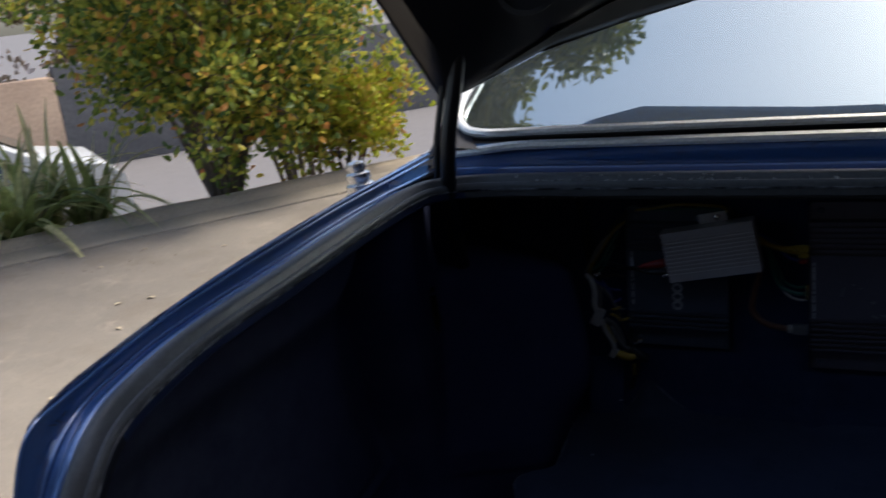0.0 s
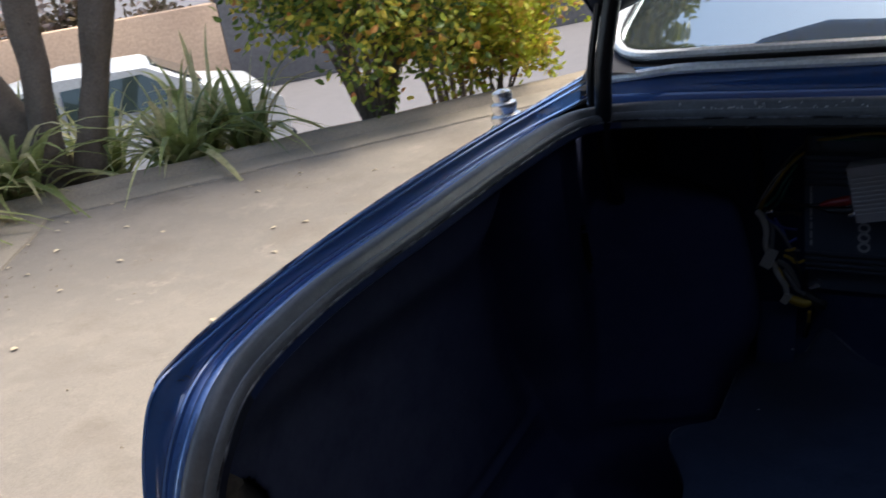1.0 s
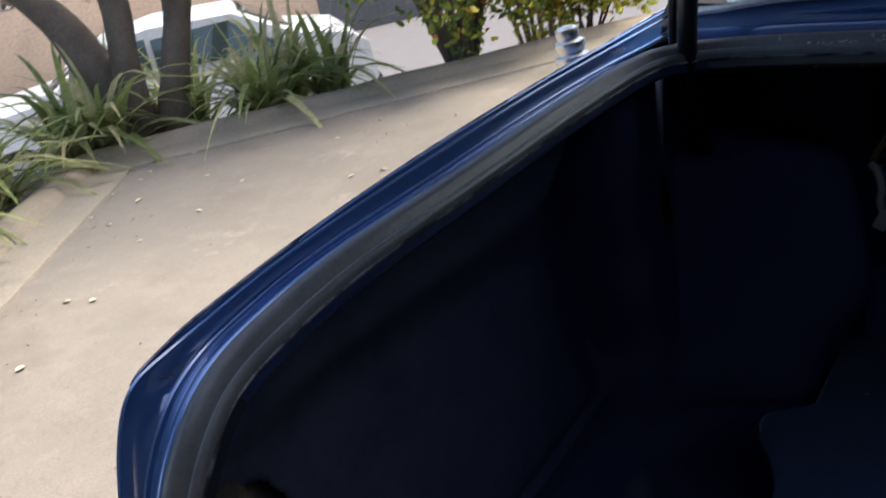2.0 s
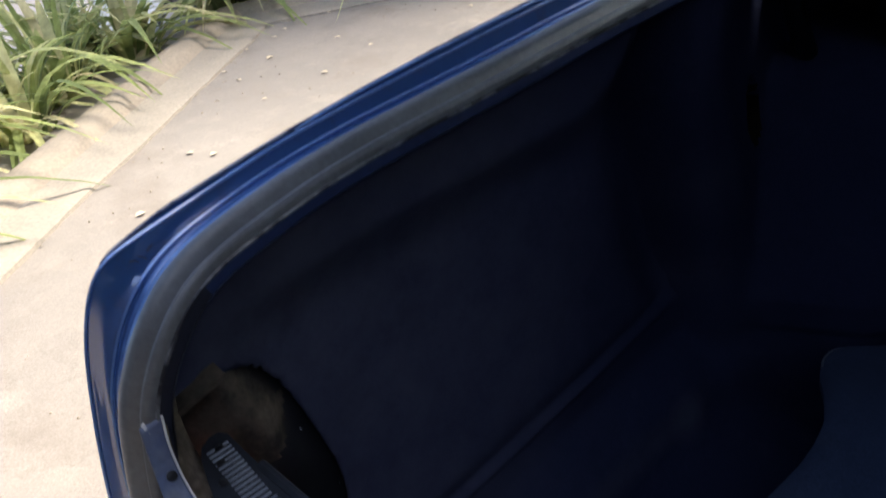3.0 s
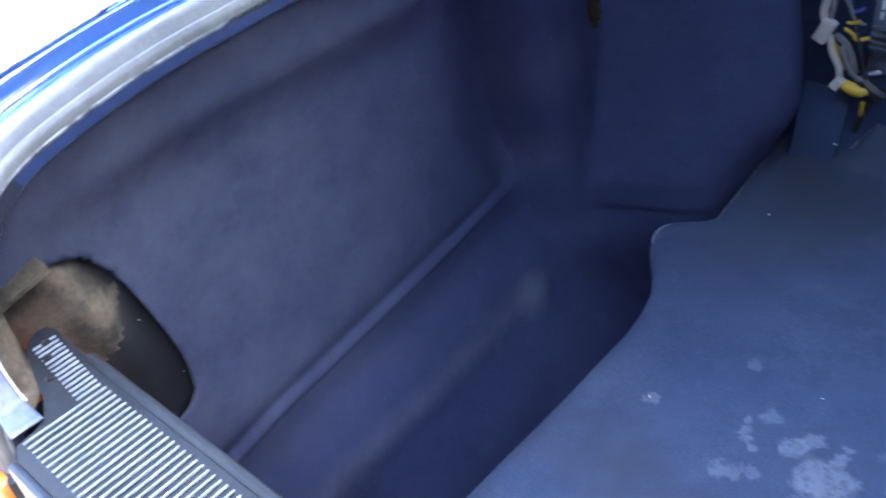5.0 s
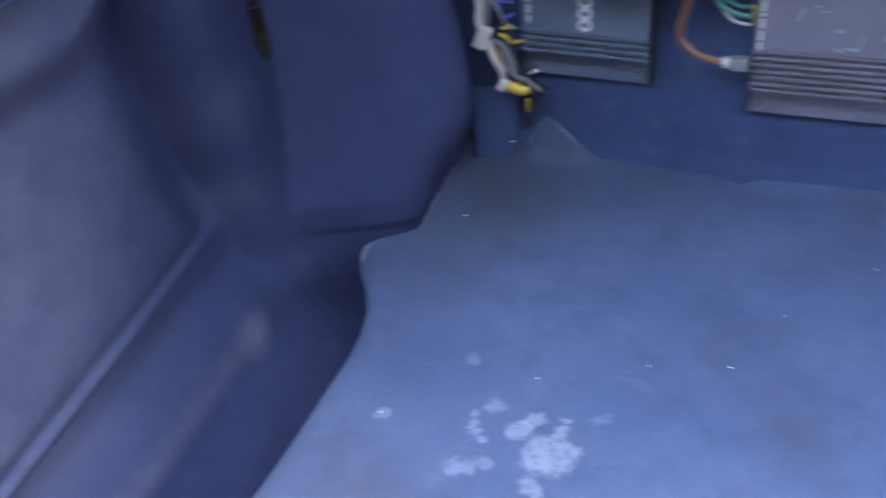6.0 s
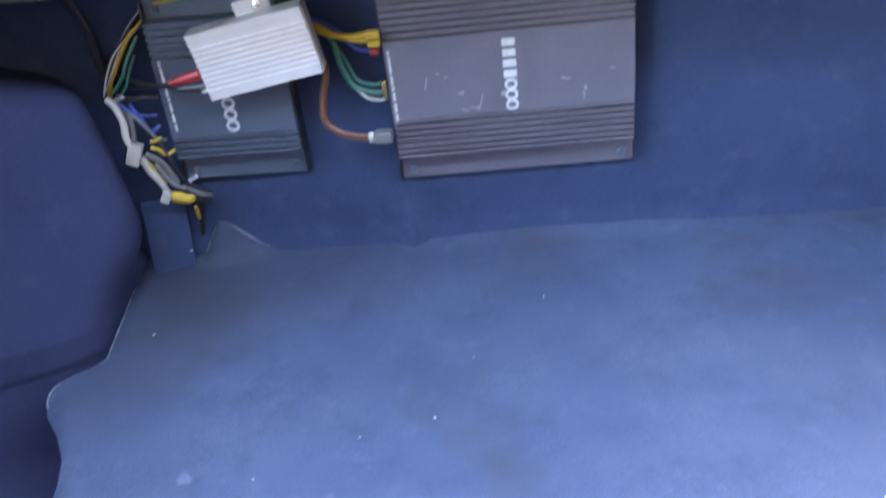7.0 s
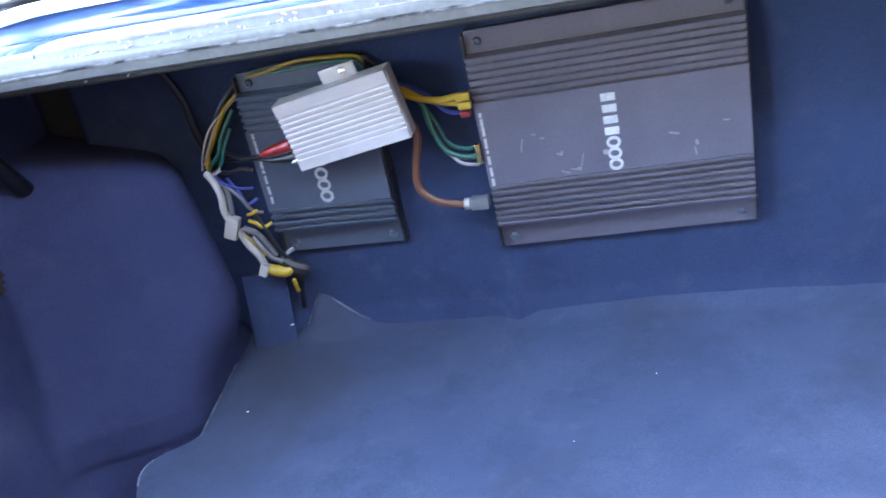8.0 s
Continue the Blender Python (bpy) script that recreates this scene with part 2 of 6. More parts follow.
def part(name, bm, mat, parent=None, label="", smooth=True):
    """Links a bmesh as one mesh object, under a thing or a part where one is given."""
    me = ground_mesh(bm, name)
    for m in mat if isinstance(mat, (list, tuple)) else (mat,):
        me.materials.append(m)
    if smooth:
        me.shade_smooth()
        me.set_sharp_from_angle(angle=radians(38))
    ob = new(name, me)
    ob.parent = parent
    if label:
        ob["label"] = label
    return ob


def same_part(name, source, parent, m):
    ob = new(name, source.data)
    ob.parent, ob.matrix_basis = parent, m
    return ob


def box(bm, x0, x1, y0, y1, z0, z1, bevel=0.0, m=None):
    made = bmesh.ops.create_cube(bm, size=1.0)["verts"]
    for v in made:
        v.co = Vector(((x0 + x1) / 2 + v.co.x * (x1 - x0), (y0 + y1) / 2 + v.co.y * (y1 - y0), (z0 + z1) / 2 + v.co.z * (z1 - z0)))
    if bevel:
        edges = list({e for v in made for e in v.link_edges})
        made = bmesh.ops.bevel(bm, geom=edges, offset=bevel, segments=2, affect="EDGES", profile=0.6)["verts"]
    if m is not None:
        bmesh.ops.transform(bm, matrix=m, verts=list({v for v in made if v.is_valid}))
    return bm


def boxed(x0, x1, y0, y1, z0, z1, bevel=0.0, m=None):
    return box(bmesh.new(), x0, x1, y0, y1, z0, z1, bevel, m)


def skin(bm, rows, closed=False, loop=False):
    """Quads over rows of points. closed: each row is a ring; loop: the last row meets the first."""
    vs = [[bm.verts.new(p) for p in row] for row in rows]
    n = len(rows[0])
    pairs = list(zip(vs, vs[1:])) + ([(vs[-1], vs[0])] if loop else [])
    for a, b in pairs:
        for i in range(n if closed else n - 1):
            j = (i + 1) % n
            bm.faces.new((a[i], a[j], b[j], b[i]))
    return vs


def catmull(keys, steps):
    """Smooth points through keys (tuples of any length)."""
    k = [np.array(p, float) for p in keys]
    k = [2 * k[0] - k[1]] + k + [2 * k[-1] - k[-2]]
    out = []
    for i in range(1, len(k) - 2):
        for s in range(steps):
            t = s / steps
            a, b, c, d = k[i - 1:i + 3]
            out.append(0.5 * (2 * b + (c - a) * t + (2 * a - 5 * b + 4 * c - d) * t * t + (3 * b - a - 3 * c + d) * t ** 3))
    out.append(k[-2])
    return out


def tube(bm, keys, radius, sides=8, steps=6, ends=True):
    """A round tube through keys. radius: one number, or one for each key."""
    radii = radius if isinstance(radius, (list, tuple)) else [radius] * len(keys)
    pts = catmull([(*p, r) for p, r in zip(keys, radii)], steps)
    rows, ref = [], Vector((0.3, 0.5, 0.81))
    for i, p in enumerate(pts):
        a, b = pts[max(i - 1, 0)], pts[min(i + 1, len(pts) - 1)]
        t = Vector(b[:3] - a[:3]).normalized()
        u = (ref - t * ref.dot(t)).normalized()
        ref, w = u, t.cross(u)
        rows.append([Vector(p[:3]) + (u * math.cos(q) + w * math.sin(q)) * p[3] for q in (2 * math.pi * k / sides for k in range(sides))])
    vs = skin(bm, rows, closed=True)
    if ends:
        bm.faces.new(vs[0][::-1])
        bm.faces.new(vs[-1])
    return bm


def tubed(keys, radius, sides=8, steps=6):
    return tube(bmesh.new(), keys, radius, sides, steps)


def lathe(bm, profile, sides=20, m=None):
    rows = [[Vector((r * math.cos(q), r * math.sin(q), z)) for q in (2 * math.pi * k / sides for k in range(sides))] for r, z in profile]
    vs = skin(bm, rows, closed=True)
    bm.faces.new(vs[0][::-1])
    bm.faces.new(vs[-1])
    if m is not None:
        bmesh.ops.transform(bm, matrix=m, verts=[v for row in vs for v in row])
    return bm


def prism(bm, outline, z0, z1):
    """A flat plate over an outline in x and y."""
    lo = [bm.verts.new((x, y, z0)) for x, y in outline]
    hi = [bm.verts.new((x, y, z1)) for x, y in outline]
    bm.faces.new(hi)
    bm.faces.new(lo[::-1])
    for i in range(len(lo)):
        j = (i + 1) % len(lo)
        bm.faces.new((lo[i], lo[j], hi[j], hi[i]))
    return bm


def smooth01(a, b, x):
    t = min(max((x - a) / (b - a), 0.0), 1.0)
    return t * t * (3 - 2 * t)


def thing(name, label, category, group=""):
    return tagged(new(name), label, category, group)


# ---- the yard, the kerb and the lower street ----
CORNER = Vector((-4.80, 2.00))
ALONG = (Vector((0.598, 0.802)), Vector((0.65, -0.76)))
OUTWARD = (Vector((-0.802, 0.598)), Vector((-0.76, -0.65)))
YARD, STREET = -0.45, -1.50


def outside(x, y):
    p = Vector((x, y)) - CORNER
    return max(p.dot(OUTWARD[0]), p.dot(OUTWARD[1]))


def ground_height(x, y):
    d = outside(x, y)
    if d < 0.02:
        return YARD + 0.012 * noise.noise((x * 0.7, y * 0.7, 0)) * smooth01(0.5, 2.0, -d) + 0.075 * smooth01(-1.9, -0.12, d)
    return YARD + 0.075 * (1 - smooth01(0.02, 0.2, d)) + 0.06 * smooth01(0.02, 0.2, d) * (1 - smooth01(0.4, 0.9, d)) + (STREET - YARD) * smooth01(0.55, 2.6, d)


def concrete_ground():
    m = material("dusty_concrete", (0.228, 0.200, 0.165), 0.9, 0.0, 0.25)
    big, mid, fine = noise_of(m, 0.9, 5.0, 0.6), noise_of(m, 7.0, 6.0, 0.65), noise_of(m, 160.0, 4.0, 0.7)
    c = mix(m, grey_step(m, big, 0.38, 0.62), (0.236, 0.206, 0.173), (0.198, 0.175, 0.150))
    c = mix(m, grey_step(m, mid, 0.50, 0.85), c, (0.262, 0.229, 0.190))
    stain = grey_step(m, noise_of(m, 2.3, 8.0, 0.68), 0.52, 0.66)
    c = mix(m, stain, c, (0.190, 0.162, 0.134))
    pale = grey_step(m, noise_of(m, 4.1, 8.0, 0.72), 0.60, 0.70)
    c = mix(m, pale, c, (0.285, 0.248, 0.206))
    crack = ramp(m, noise_of(m, 1.15, 9.0, 0.62), [(0.484, (0, 0, 0)), (0.492, (0.30, 0.30, 0.30)), (0.500, (0, 0, 0))])
    c = mix(m, crack, c, (0.16, 0.138, 0.116))
    c = mix(m, 1.0, c, ramp(m, fine, [(0.3, (0.82, 0.82, 0.82)), (0.7, (1.12, 1.12, 1.12))]), "MULTIPLY")
    # the lower street is grey asphalt
    parts = node(m, "ShaderNodeSeparateXYZ")
    link(m, node(m, "ShaderNodeTexCoord").outputs["Object"], parts.inputs[0])
    low = node(m, "ShaderNodeMapRange")
    low.inputs["From Min"].default_value, low.inputs["From Max"].default_value = -1.15, -1.30
    link(m, parts.outputs[2], low.inputs["Value"])
    c = mix(m, low.outputs[0], c, mix(m, mid, (0.135, 0.130, 0.135), (0.185, 0.175, 0.180)))
    link(m, c, bsdf(m).inputs["Base Color"])
    both = node(m, "ShaderNodeMath")
    both.operation = "ADD"
    link(m, mid, both.inputs[0])
    link(m, fine, both.inputs[1])
    bump(m, both.outputs[0], 0.35, 0.006)
    return m


M_GROUND = concrete_ground()
M_KERB = two_scale("worn_concrete_kerb", (0.32, 0.265, 0.20), (0.22, 0.186, 0.147), 3.0, 70.0, 0.9, 0.0, 0.25, 0.4, 0.006)
M_EARTH = two_scale("tan_rendered_wall", (0.60, 0.44, 0.32), (0.50, 0.35, 0.25), 0.8, 20.0, 0.95, 0.0, 0.2, 0.3, 0.02)
M_STONE = two_scale("grey_stone_wall", (0.20, 0.19, 0.185), (0.13, 0.125, 0.125), 1.2, 16.0, 0.95, 0.0, 0.2, 0.4, 0.02)

bm = bmesh.new()
ticks = [s * v for v in (0, .25, .5, .75, 1, 1.5, 2, 2.5, 3, 3.5, 4, 4.5, 5, 5.5, 6, 6.5, 7, 8, 9, 10, 12, 15, 20, 30, 50, 90, 160, 400) for s in (1, -1)]
xs = sorted({round(v - 4.0, 3) for v in ticks})
ys = sorted({round(v + 2.0, 3) for v in ticks})
skin(bm, [[(x, y, ground_height(x, y)) for x in xs] for y in ys])
ground = tagged(part("ground", bm, M_GROUND), "dusty beige concrete yard falling to a lower street", "ground", kind="structure")


def kerb_run(along, outward, length):
    """One straight run of kerb from the corner, with a sloped face and worn top."""
    bm = bmesh.new()
    rows = []
    count = int(length / 0.12)
    side = Vector((*outward, 0))
    for i in range(count + 1):
        s = -0.02 + length * i / count
        base = Vector((*(CORNER + along * s), YARD))
        w = 0.010 * noise.noise((base.x * 3, base.y * 3, 2))
        prof = [(-0.13, 0.05), (-0.115, 0.080 + w * 0.4), (-0.100, 0.090 + w), (-0.085, 0.108 + w), (-0.060, 0.136 + w), (-0.030, 0.151 + w), (0.02, 0.156 + w), (0.07, 0.150 + w), (0.10, 0.132 + w), (0.115, 0.09), (0.118, -0.1)]
        rows.append([base + side * d + Vector((0, 0, h)) for d, h in prof])
    skin(bm, rows)
    return bm


kerb = tagged(part("kerb", kerb_run(ALONG[0], OUTWARD[0], 30.0), M_KERB), "low worn concrete kerb edging the yard", "kerb", kind="structure")
tagged(part("kerb", kerb_run(ALONG[1], OUTWARD[1], 30.0), M_KERB), "low worn concrete kerb edging the yard", "kerb", kind="structure")


M_APRON = two_scale("pale_worn_concrete_strip", (0.285, 0.246, 0.195), (0.230, 0.200, 0.162), 4.0, 80.0, 0.9, 0.0, 0.25, 0.4, 0.004)


def kerb_apron(along, outward, length):
    """A thin strip of later concrete at the kerb's foot, with a crumbled edge."""
    bm = bmesh.new()
    rows = []
    count = int(length / 0.06)
    side = Vector((*outward, 0))
    for i in range(count + 1):
        at = CORNER + along * (length * i / count)
        edge = -0.285 + 0.020 * noise.noise((at.x * 2.2, at.y * 2.2, 4)) + 0.008 * noise.noise((at.x * 11, at.y * 11, 6))
        row = []
        for d, h in ((edge - 0.012, -0.02), (edge - 0.004, 0.010), (edge + 0.010, 0.016), (-0.20, 0.018), (-0.13, 0.024), (-0.08, 0.03)):
            p = at + Vector(outward) * d
            row.append((p.x, p.y, ground_height(p.x, p.y) + h))
        rows.append(row)
    skin(bm, rows)
    return bm


for run in (0, 1):
    tagged(part("kerb_apron", kerb_apron(ALONG[run], OUTWARD[run], 12.0), M_APRON), "pale worn concrete strip at the kerb's foot", "kerb", kind="structure")


def wall_slab(x0, x1, bottom, top, mat, name, label):
    """A slab parallel to the street, x0 to x1 along it, far behind the parked cars."""
    bm = boxed(x0, x1, -0.2, 0.2, bottom, top, 0.03)
    ob = part(name, bm, mat)
    ob.matrix_basis = pose(*(CORNER + OUTWARD[0] * 10.6), 0, 0, 0, math.degrees(math.atan2(ALONG[0].y, ALONG[0].x)))
    return tagged(ob, label, "wall", kind="structure")


wall_slab(-16, 2.5, STREET, 0.03, M_EARTH, "wall_street", "tan rendered retaining wall across the street")
wall_slab(2.5, 28, STREET, 0.20, M_STONE, "wall_stone", "grey stone retaining wall across the street")


# unseen dark walls, added behind and beside to block low sky light
M_BLOCK = two_scale("dark_brown_light_block", (0.024, 0.020, 0.017), (0.017, 0.015, 0.013), 0.9, 30.0, 0.95, 0.0, 0.2, 0.3, 0.01)
tagged(part("light_block_back", boxed(-1.6, 3.7, -2.0, -1.7, YARD - 0.1, 2.80, 0.02), M_BLOCK), "unseen dark wall added behind to block sky light", "wall", kind="structure")
tagged(part("light_block_side", boxed(3.4, 3.7, -1.69, 9.0, YARD - 0.1, 2.60, 0.02), M_BLOCK), "unseen dark wall added beside to block sky light", "wall", kind="structure")


# ---- the car: rim of the boot opening ----
# the middle of the car lies a little beside the origin
XC = 0.12


def side_of(sx, x):
    """A place given for the street side, or its mirror on the other side."""
    return x if sx < 0 else 2 * XC - x


car = thing("car", "dark blue sedan with its empty boot standing open", "car")

# seal centre, way out of the opening, way up from it; front middle to sill middle
RIM = [
    ((XC, 0.722, 0.484), (0, 1, 0), (0, 0, 1)),
    ((-0.30, 0.721, 0.485), (0, 1, 0), (0, 0, 1)),
    ((-0.50, 0.718, 0.486), (-0.05, 1, 0), (0, 0, 1)),
    ((-0.585, 0.705, 0.487), (-0.45, 0.9, 0), (0, 0, 1)),
    ((-0.632, 0.665, 0.490), (-0.88, 0.45, 0), (0, 0, 1)),
    ((-0.646, 0.60, 0.492), (-1, 0.05, 0), (0, 0, 1)),
    ((-0.650, 0.45, 0.489), (-1, 0, 0), (0, 0, 1)),
    ((-0.649, 0.25, 0.481), (-1, 0, 0), (0, 0, 1)),
    ((-0.647, 0.08, 0.475), (-1, 0, 0), (0, 0, 1)),
    ((-0.645, -0.020, 0.462), (-1, 0, 0), (0, -0.1, 1)),
    ((-0.642, -0.080, 0.446), (-1, 0, 0), (0, -0.38, 0.92)),
    ((-0.639, -0.120, 0.416), (-1, 0, 0), (0, -0.75, 0.66)),
    ((-0.641, -0.148, 0.372), (-1, 0, -0.05), (0, -0.94, 0.34)),
    ((-0.643, -0.162, 0.322), (-1, 0, -0.02), (0, -0.97, 0.22)),
    ((-0.641, -0.172, 0.270), (-1, 0, -0.05), (0, -0.98, 0.18)),
    ((-0.634, -0.179, 0.222), (-0.95, 0, -0.3), (0, -0.99, 0.12)),
    ((-0.614, -0.184, 0.186), (-0.75, 0, -0.65), (0, -1, 0.06)),
    ((-0.572, -0.187, 0.166), (-0.3, 0, -0.95), (0, -1, 0)),
    ((-0.48, -0.188, 0.160), (0, 0, -1), (0, -1, 0)),
    ((XC, -0.190, 0.156), (0, 0, -1), (0, -1, 0)),
]


def mirrored(bm):
    """The same mesh, turned over to the car's other side."""
    for v in bm.verts:
        v.co.x = 2 * XC - v.co.x
    bmesh.ops.reverse_faces(bm, faces=bm.faces)
    return bm


def stations(keys, steps=6):
    out = []
    for v in catmull([p + o + u for p, o, u in keys], steps):
        out.append((Vector(v[:3]), Vector(v[3:6]).normalized(), Vector(v[6:]).normalized()))
    return out


def sweep(bm, path, profile, closed=False, loop=False):
    skin(bm, [[p + o * d + u * h for d, h in profile] for p, o, u in path], closed, loop)
    return bm


def skin_of(rows):
    bm = bmesh.new()
    skin(bm, rows)
    return bm


def whole_loop(steps=6):
    half = stations(RIM, steps)
    flip = lambda v: Vector((-v.x, v.y, v.z))
    return half + [(flip(p) + Vector((2 * XC, 0, 0)), flip(o), flip(u)) for p, o, u in half[-2:0:-1]]


LOOP = whole_loop()
SEAL = [(-0.0145, -0.012), (-0.0155, -0.004), (-0.0145, -0.0010), (-0.0125, 0.0012), (-0.0105, 0.0015), (-0.0082, -0.0012), (-0.0062, 0.0022), (-0.0045, 0.0072), (-0.0020, 0.0100), (0.0015, 0.0118), (0.0055, 0.0118), (0.0095, 0.0096), (0.0120, 0.0050), (0.0125, -0.012)]
part("weather_seal", sweep(bmesh.new(), LOOP, SEAL, closed=True, loop=True), M_RUBBER, car, "dusty black rubber weather seal")
M_WORN = two_scale("chipped_bare_edge", (0.20, 0.21, 0.23), (0.012, 0.013, 0.018), 34.0, 160.0, 0.4, 0.2, 0.5, 0.0, 0.001, 0.08)
WORN = [(-0.0148, -0.0085), (-0.0165, -0.0095), (-0.0160, -0.0115), (-0.0142, -0.0110)]
part("seal_edge", sweep(bmesh.new(), LOOP, WORN, closed=True, loop=True), M_WORN, car, "chipped bright metal edge under the seal")
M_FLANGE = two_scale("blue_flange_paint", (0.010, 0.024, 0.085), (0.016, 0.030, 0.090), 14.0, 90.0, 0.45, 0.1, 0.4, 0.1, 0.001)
INNER = [(0.004, -0.010), (-0.0135, -0.010), (-0.0142, -0.012), (-0.0135, -0.022), (-0.010, -0.025), (0.030, -0.029), (0.060, -0.030)]
bm = sweep(bmesh.new(), LOOP, INNER, loop=True)
# Near-black at the rear corner stands for the dark gap's shade; front is grey.
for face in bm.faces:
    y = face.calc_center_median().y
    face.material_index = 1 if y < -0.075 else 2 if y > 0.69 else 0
part("inner_flange", bm, (M_FLANGE, M_PAINT_IN, M_LIP), car, "dusty blue painted flange under the seal, shade-dark rear corner")
GUTTER = [(0.010, -0.012), (0.0135, -0.010), (0.0145, -0.002), (0.0165, 0.0025), (0.0195, 0.0045), (0.0235, 0.0045), (0.0270, 0.0025), (0.0300, -0.002), (0.0330, -0.004), (0.0350, -0.002), (0.036, 0.001)]
part("rain_gutter", sweep(bmesh.new(), LOOP, GUTTER, loop=True), M_GUTTER, car, "pale blue rain gutter, sky reflection in its colour")

# Broken pale specks: paint chips, and the crown's highlight put into the colour.
M_EDGE = two_scale("chipped_highlight_paint", (0.34, 0.37, 0.44), (0.02, 0.04, 0.11), 26.0, 120.0, 0.3, 0.2, 0.5, 0.0, 0.001, 0.08)
# fenders: from the rear door line back over the corner and down beside the opening; the crown runs above the seal
CROWN = [(-0.640, 4.70, 0.40), (-0.685, 4.40, 0.46), (-0.690, 3.30, 0.530), (-0.690, 1.65, 0.532), (-0.690, 1.10, 0.528), (-0.690, 0.75, 0.524), (-0.690, 0.60, 0.519), (-0.690, 0.45, 0.5165), (-0.690, 0.25, 0.509), (-0.690, 0.08, 0.4955),
         (-0.690, -0.025, 0.483), (-0.690, -0.088, 0.473), (-0.689, -0.126, 0.461), (-0.688, -0.150, 0.420), (-0.687, -0.170, 0.350), (-0.686, -0.186, 0.275), (-0.686, -0.190, 0.228)]
FENDER = [((-0.60, 4.70, 0.35), (-1, 0, 0), (0, 0, 1)), ((-0.645, 4.40, 0.41), (-1, 0, 0), (0, 0, 1)), ((-0.652, 3.30, 0.478), (-1, 0, 0), (0, 0, 1)), ((-0.652, 1.65, 0.487), (-1, 0, 0), (0, 0, 1)), ((-0.651, 1.1, 0.487), (-1, 0, 0), (0, 0, 1)), ((-0.649, 0.75, 0.487), (-1, 0, 0), (0, 0, 1))] + RIM[5:14] + [
    ((-0.641, -0.172, 0.264), (-1, 0, -0.05), (0, -1, 0.15)), ((-0.637, -0.178, 0.228), (-1, 0, -0.05), (0, -1, 0.1))]
SHOULDER = [(0.004, -0.0012), (0.010, -0.006), (0.020, -0.016), (0.032, -0.032), (0.044, -0.054), (0.056, -0.085), (0.066, -0.125), (0.076, -0.165)]


FLANK = ((0.05, 0.0025), (0.10, -0.001), (0.18, -0.0055), (0.32, -0.0075), (0.42, -0.004), (0.465, 0.003), (0.50, 0.0065), (0.54, 0.0068), (0.60, 0.004), (0.66, 0.001), (0.70, 0.004), (0.76, 0.0065), (0.86, 0.002), (0.92, 0.0005), (0.96, 0.0022), (1.0, 0.0010))


def flank_point(p, o, u, c, f, h):
    """A point of the flank between the gutter and the crown; round the corner the crease slides outward and the edge falls away."""
    g = p + o * 0.036 + u * 0.001
    down = smooth01(-0.04, -0.13, p.y)
    step = smooth01(-0.08, 0.16, p.y) if 0.6 < f < 0.9 else 1.0
    far = f * 1.64 if f < 0.5 else 0.82 + (f - 0.5) * 0.36
    slid = f + down * (far - f)
    return g.lerp(c, slid) + u * (h * step * (1 - 0.35 * down) - 0.0045 * down * smooth01(0.84, 1.0, slid))


def fender():
    """From the gutter up a stepped flank to the crown, then over the shoulder."""
    rows = []
    for v in catmull([p + o + u + c for (p, o, u), c in zip(FENDER, CROWN)], 7):
        p, o, u, c = Vector(v[:3]), Vector(v[3:6]).normalized(), Vector(v[6:9]).normalized(), Vector(v[9:])
        g = p + o * 0.036 + u * 0.001
        row = [g, g + o * 0.001 + u * 0.004]
        row += [flank_point(p, o, u, c, f, h) for f, h in FLANK]
        c = row[-1] - u * 0.001
        row += [c + o * d + u * h for d, h in SHOULDER]
        rows.append(row)
    return skin_of(rows)


def highlight_bead(f, h, r, y0, y1):
    """A raised line along the flank, pale so that it reads as a highlight."""
    rows = []
    for v in catmull([p + o + u + c for (p, o, u), c in zip(FENDER, CROWN)], 7):
        p, o, u, c = Vector(v[:3]), Vector(v[3:6]).normalized(), Vector(v[6:9]).normalized(), Vector(v[9:])
        if y0 < p.y < y1:
            at = flank_point(p, o, u, c, f, h)
            rows.append([at + o * r * math.cos(q) + u * r * math.sin(q) for q in (0.4, 1.6, 2.8, 4.7)])
    bm = bmesh.new()
    skin(bm, rows, closed=True)
    return bm


def body_side():
    """The side below the fender's shoulder, down to the sill, back to the bumper line."""
    bm = bmesh.new()
    rows = []
    for y in np.linspace(4.70, -0.09, 80):
        round_in = 0.05 * smooth01(0.0, -0.12, y) + 0.06 * smooth01(4.3, 4.7, y)
        rows.append([(-0.775 + round_in, y, 0.372 - 0.12 * smooth01(3.3, 4.7, y)), (-0.810 + round_in, y, 0.28), (-0.818 + round_in, y, 0.10), (-0.800 + round_in, y, -0.05), (-0.76 + round_in, y, -0.20), (-0.72, y, -0.24)])
    skin(bm, rows)
    return bm


for flip in (False, True):
    turn = mirrored if flip else (lambda b: b)
    part("rear_fender", turn(fender()), M_PAINT, car, "glossy dark blue rear fender")
    part("body_side", turn(body_side()), M_PAINT, car)
    part("highlight_line", turn(highlight_bead(0.515, 0.0066, 0.0019, -0.30, 1.10)), M_GUTTER, car, "pale blue line painted as a highlight")
    part("highlight_line", turn(highlight_bead(0.75, 0.0066, 0.0018, 0.05, 1.10)), M_GUTTER, car, "pale blue line painted as a highlight")
    part("highlight_line", turn(highlight_bead(0.05, 0.0022, 0.0019, -0.30, 1.10)), M_GUTTER, car, "pale blue line painted as a highlight")
    part("highlight_line", turn(highlight_bead(0.97, 0.0020, 0.0017, -0.12, 1.10)), M_EDGE, car, "pale crown edge, chips and painted highlight")
part("rear_apron", boxed(-0.60, 0.60 + 2 * XC, -0.215, -0.192, -0.24, 0.140, 0.008), M_PAINT, car)
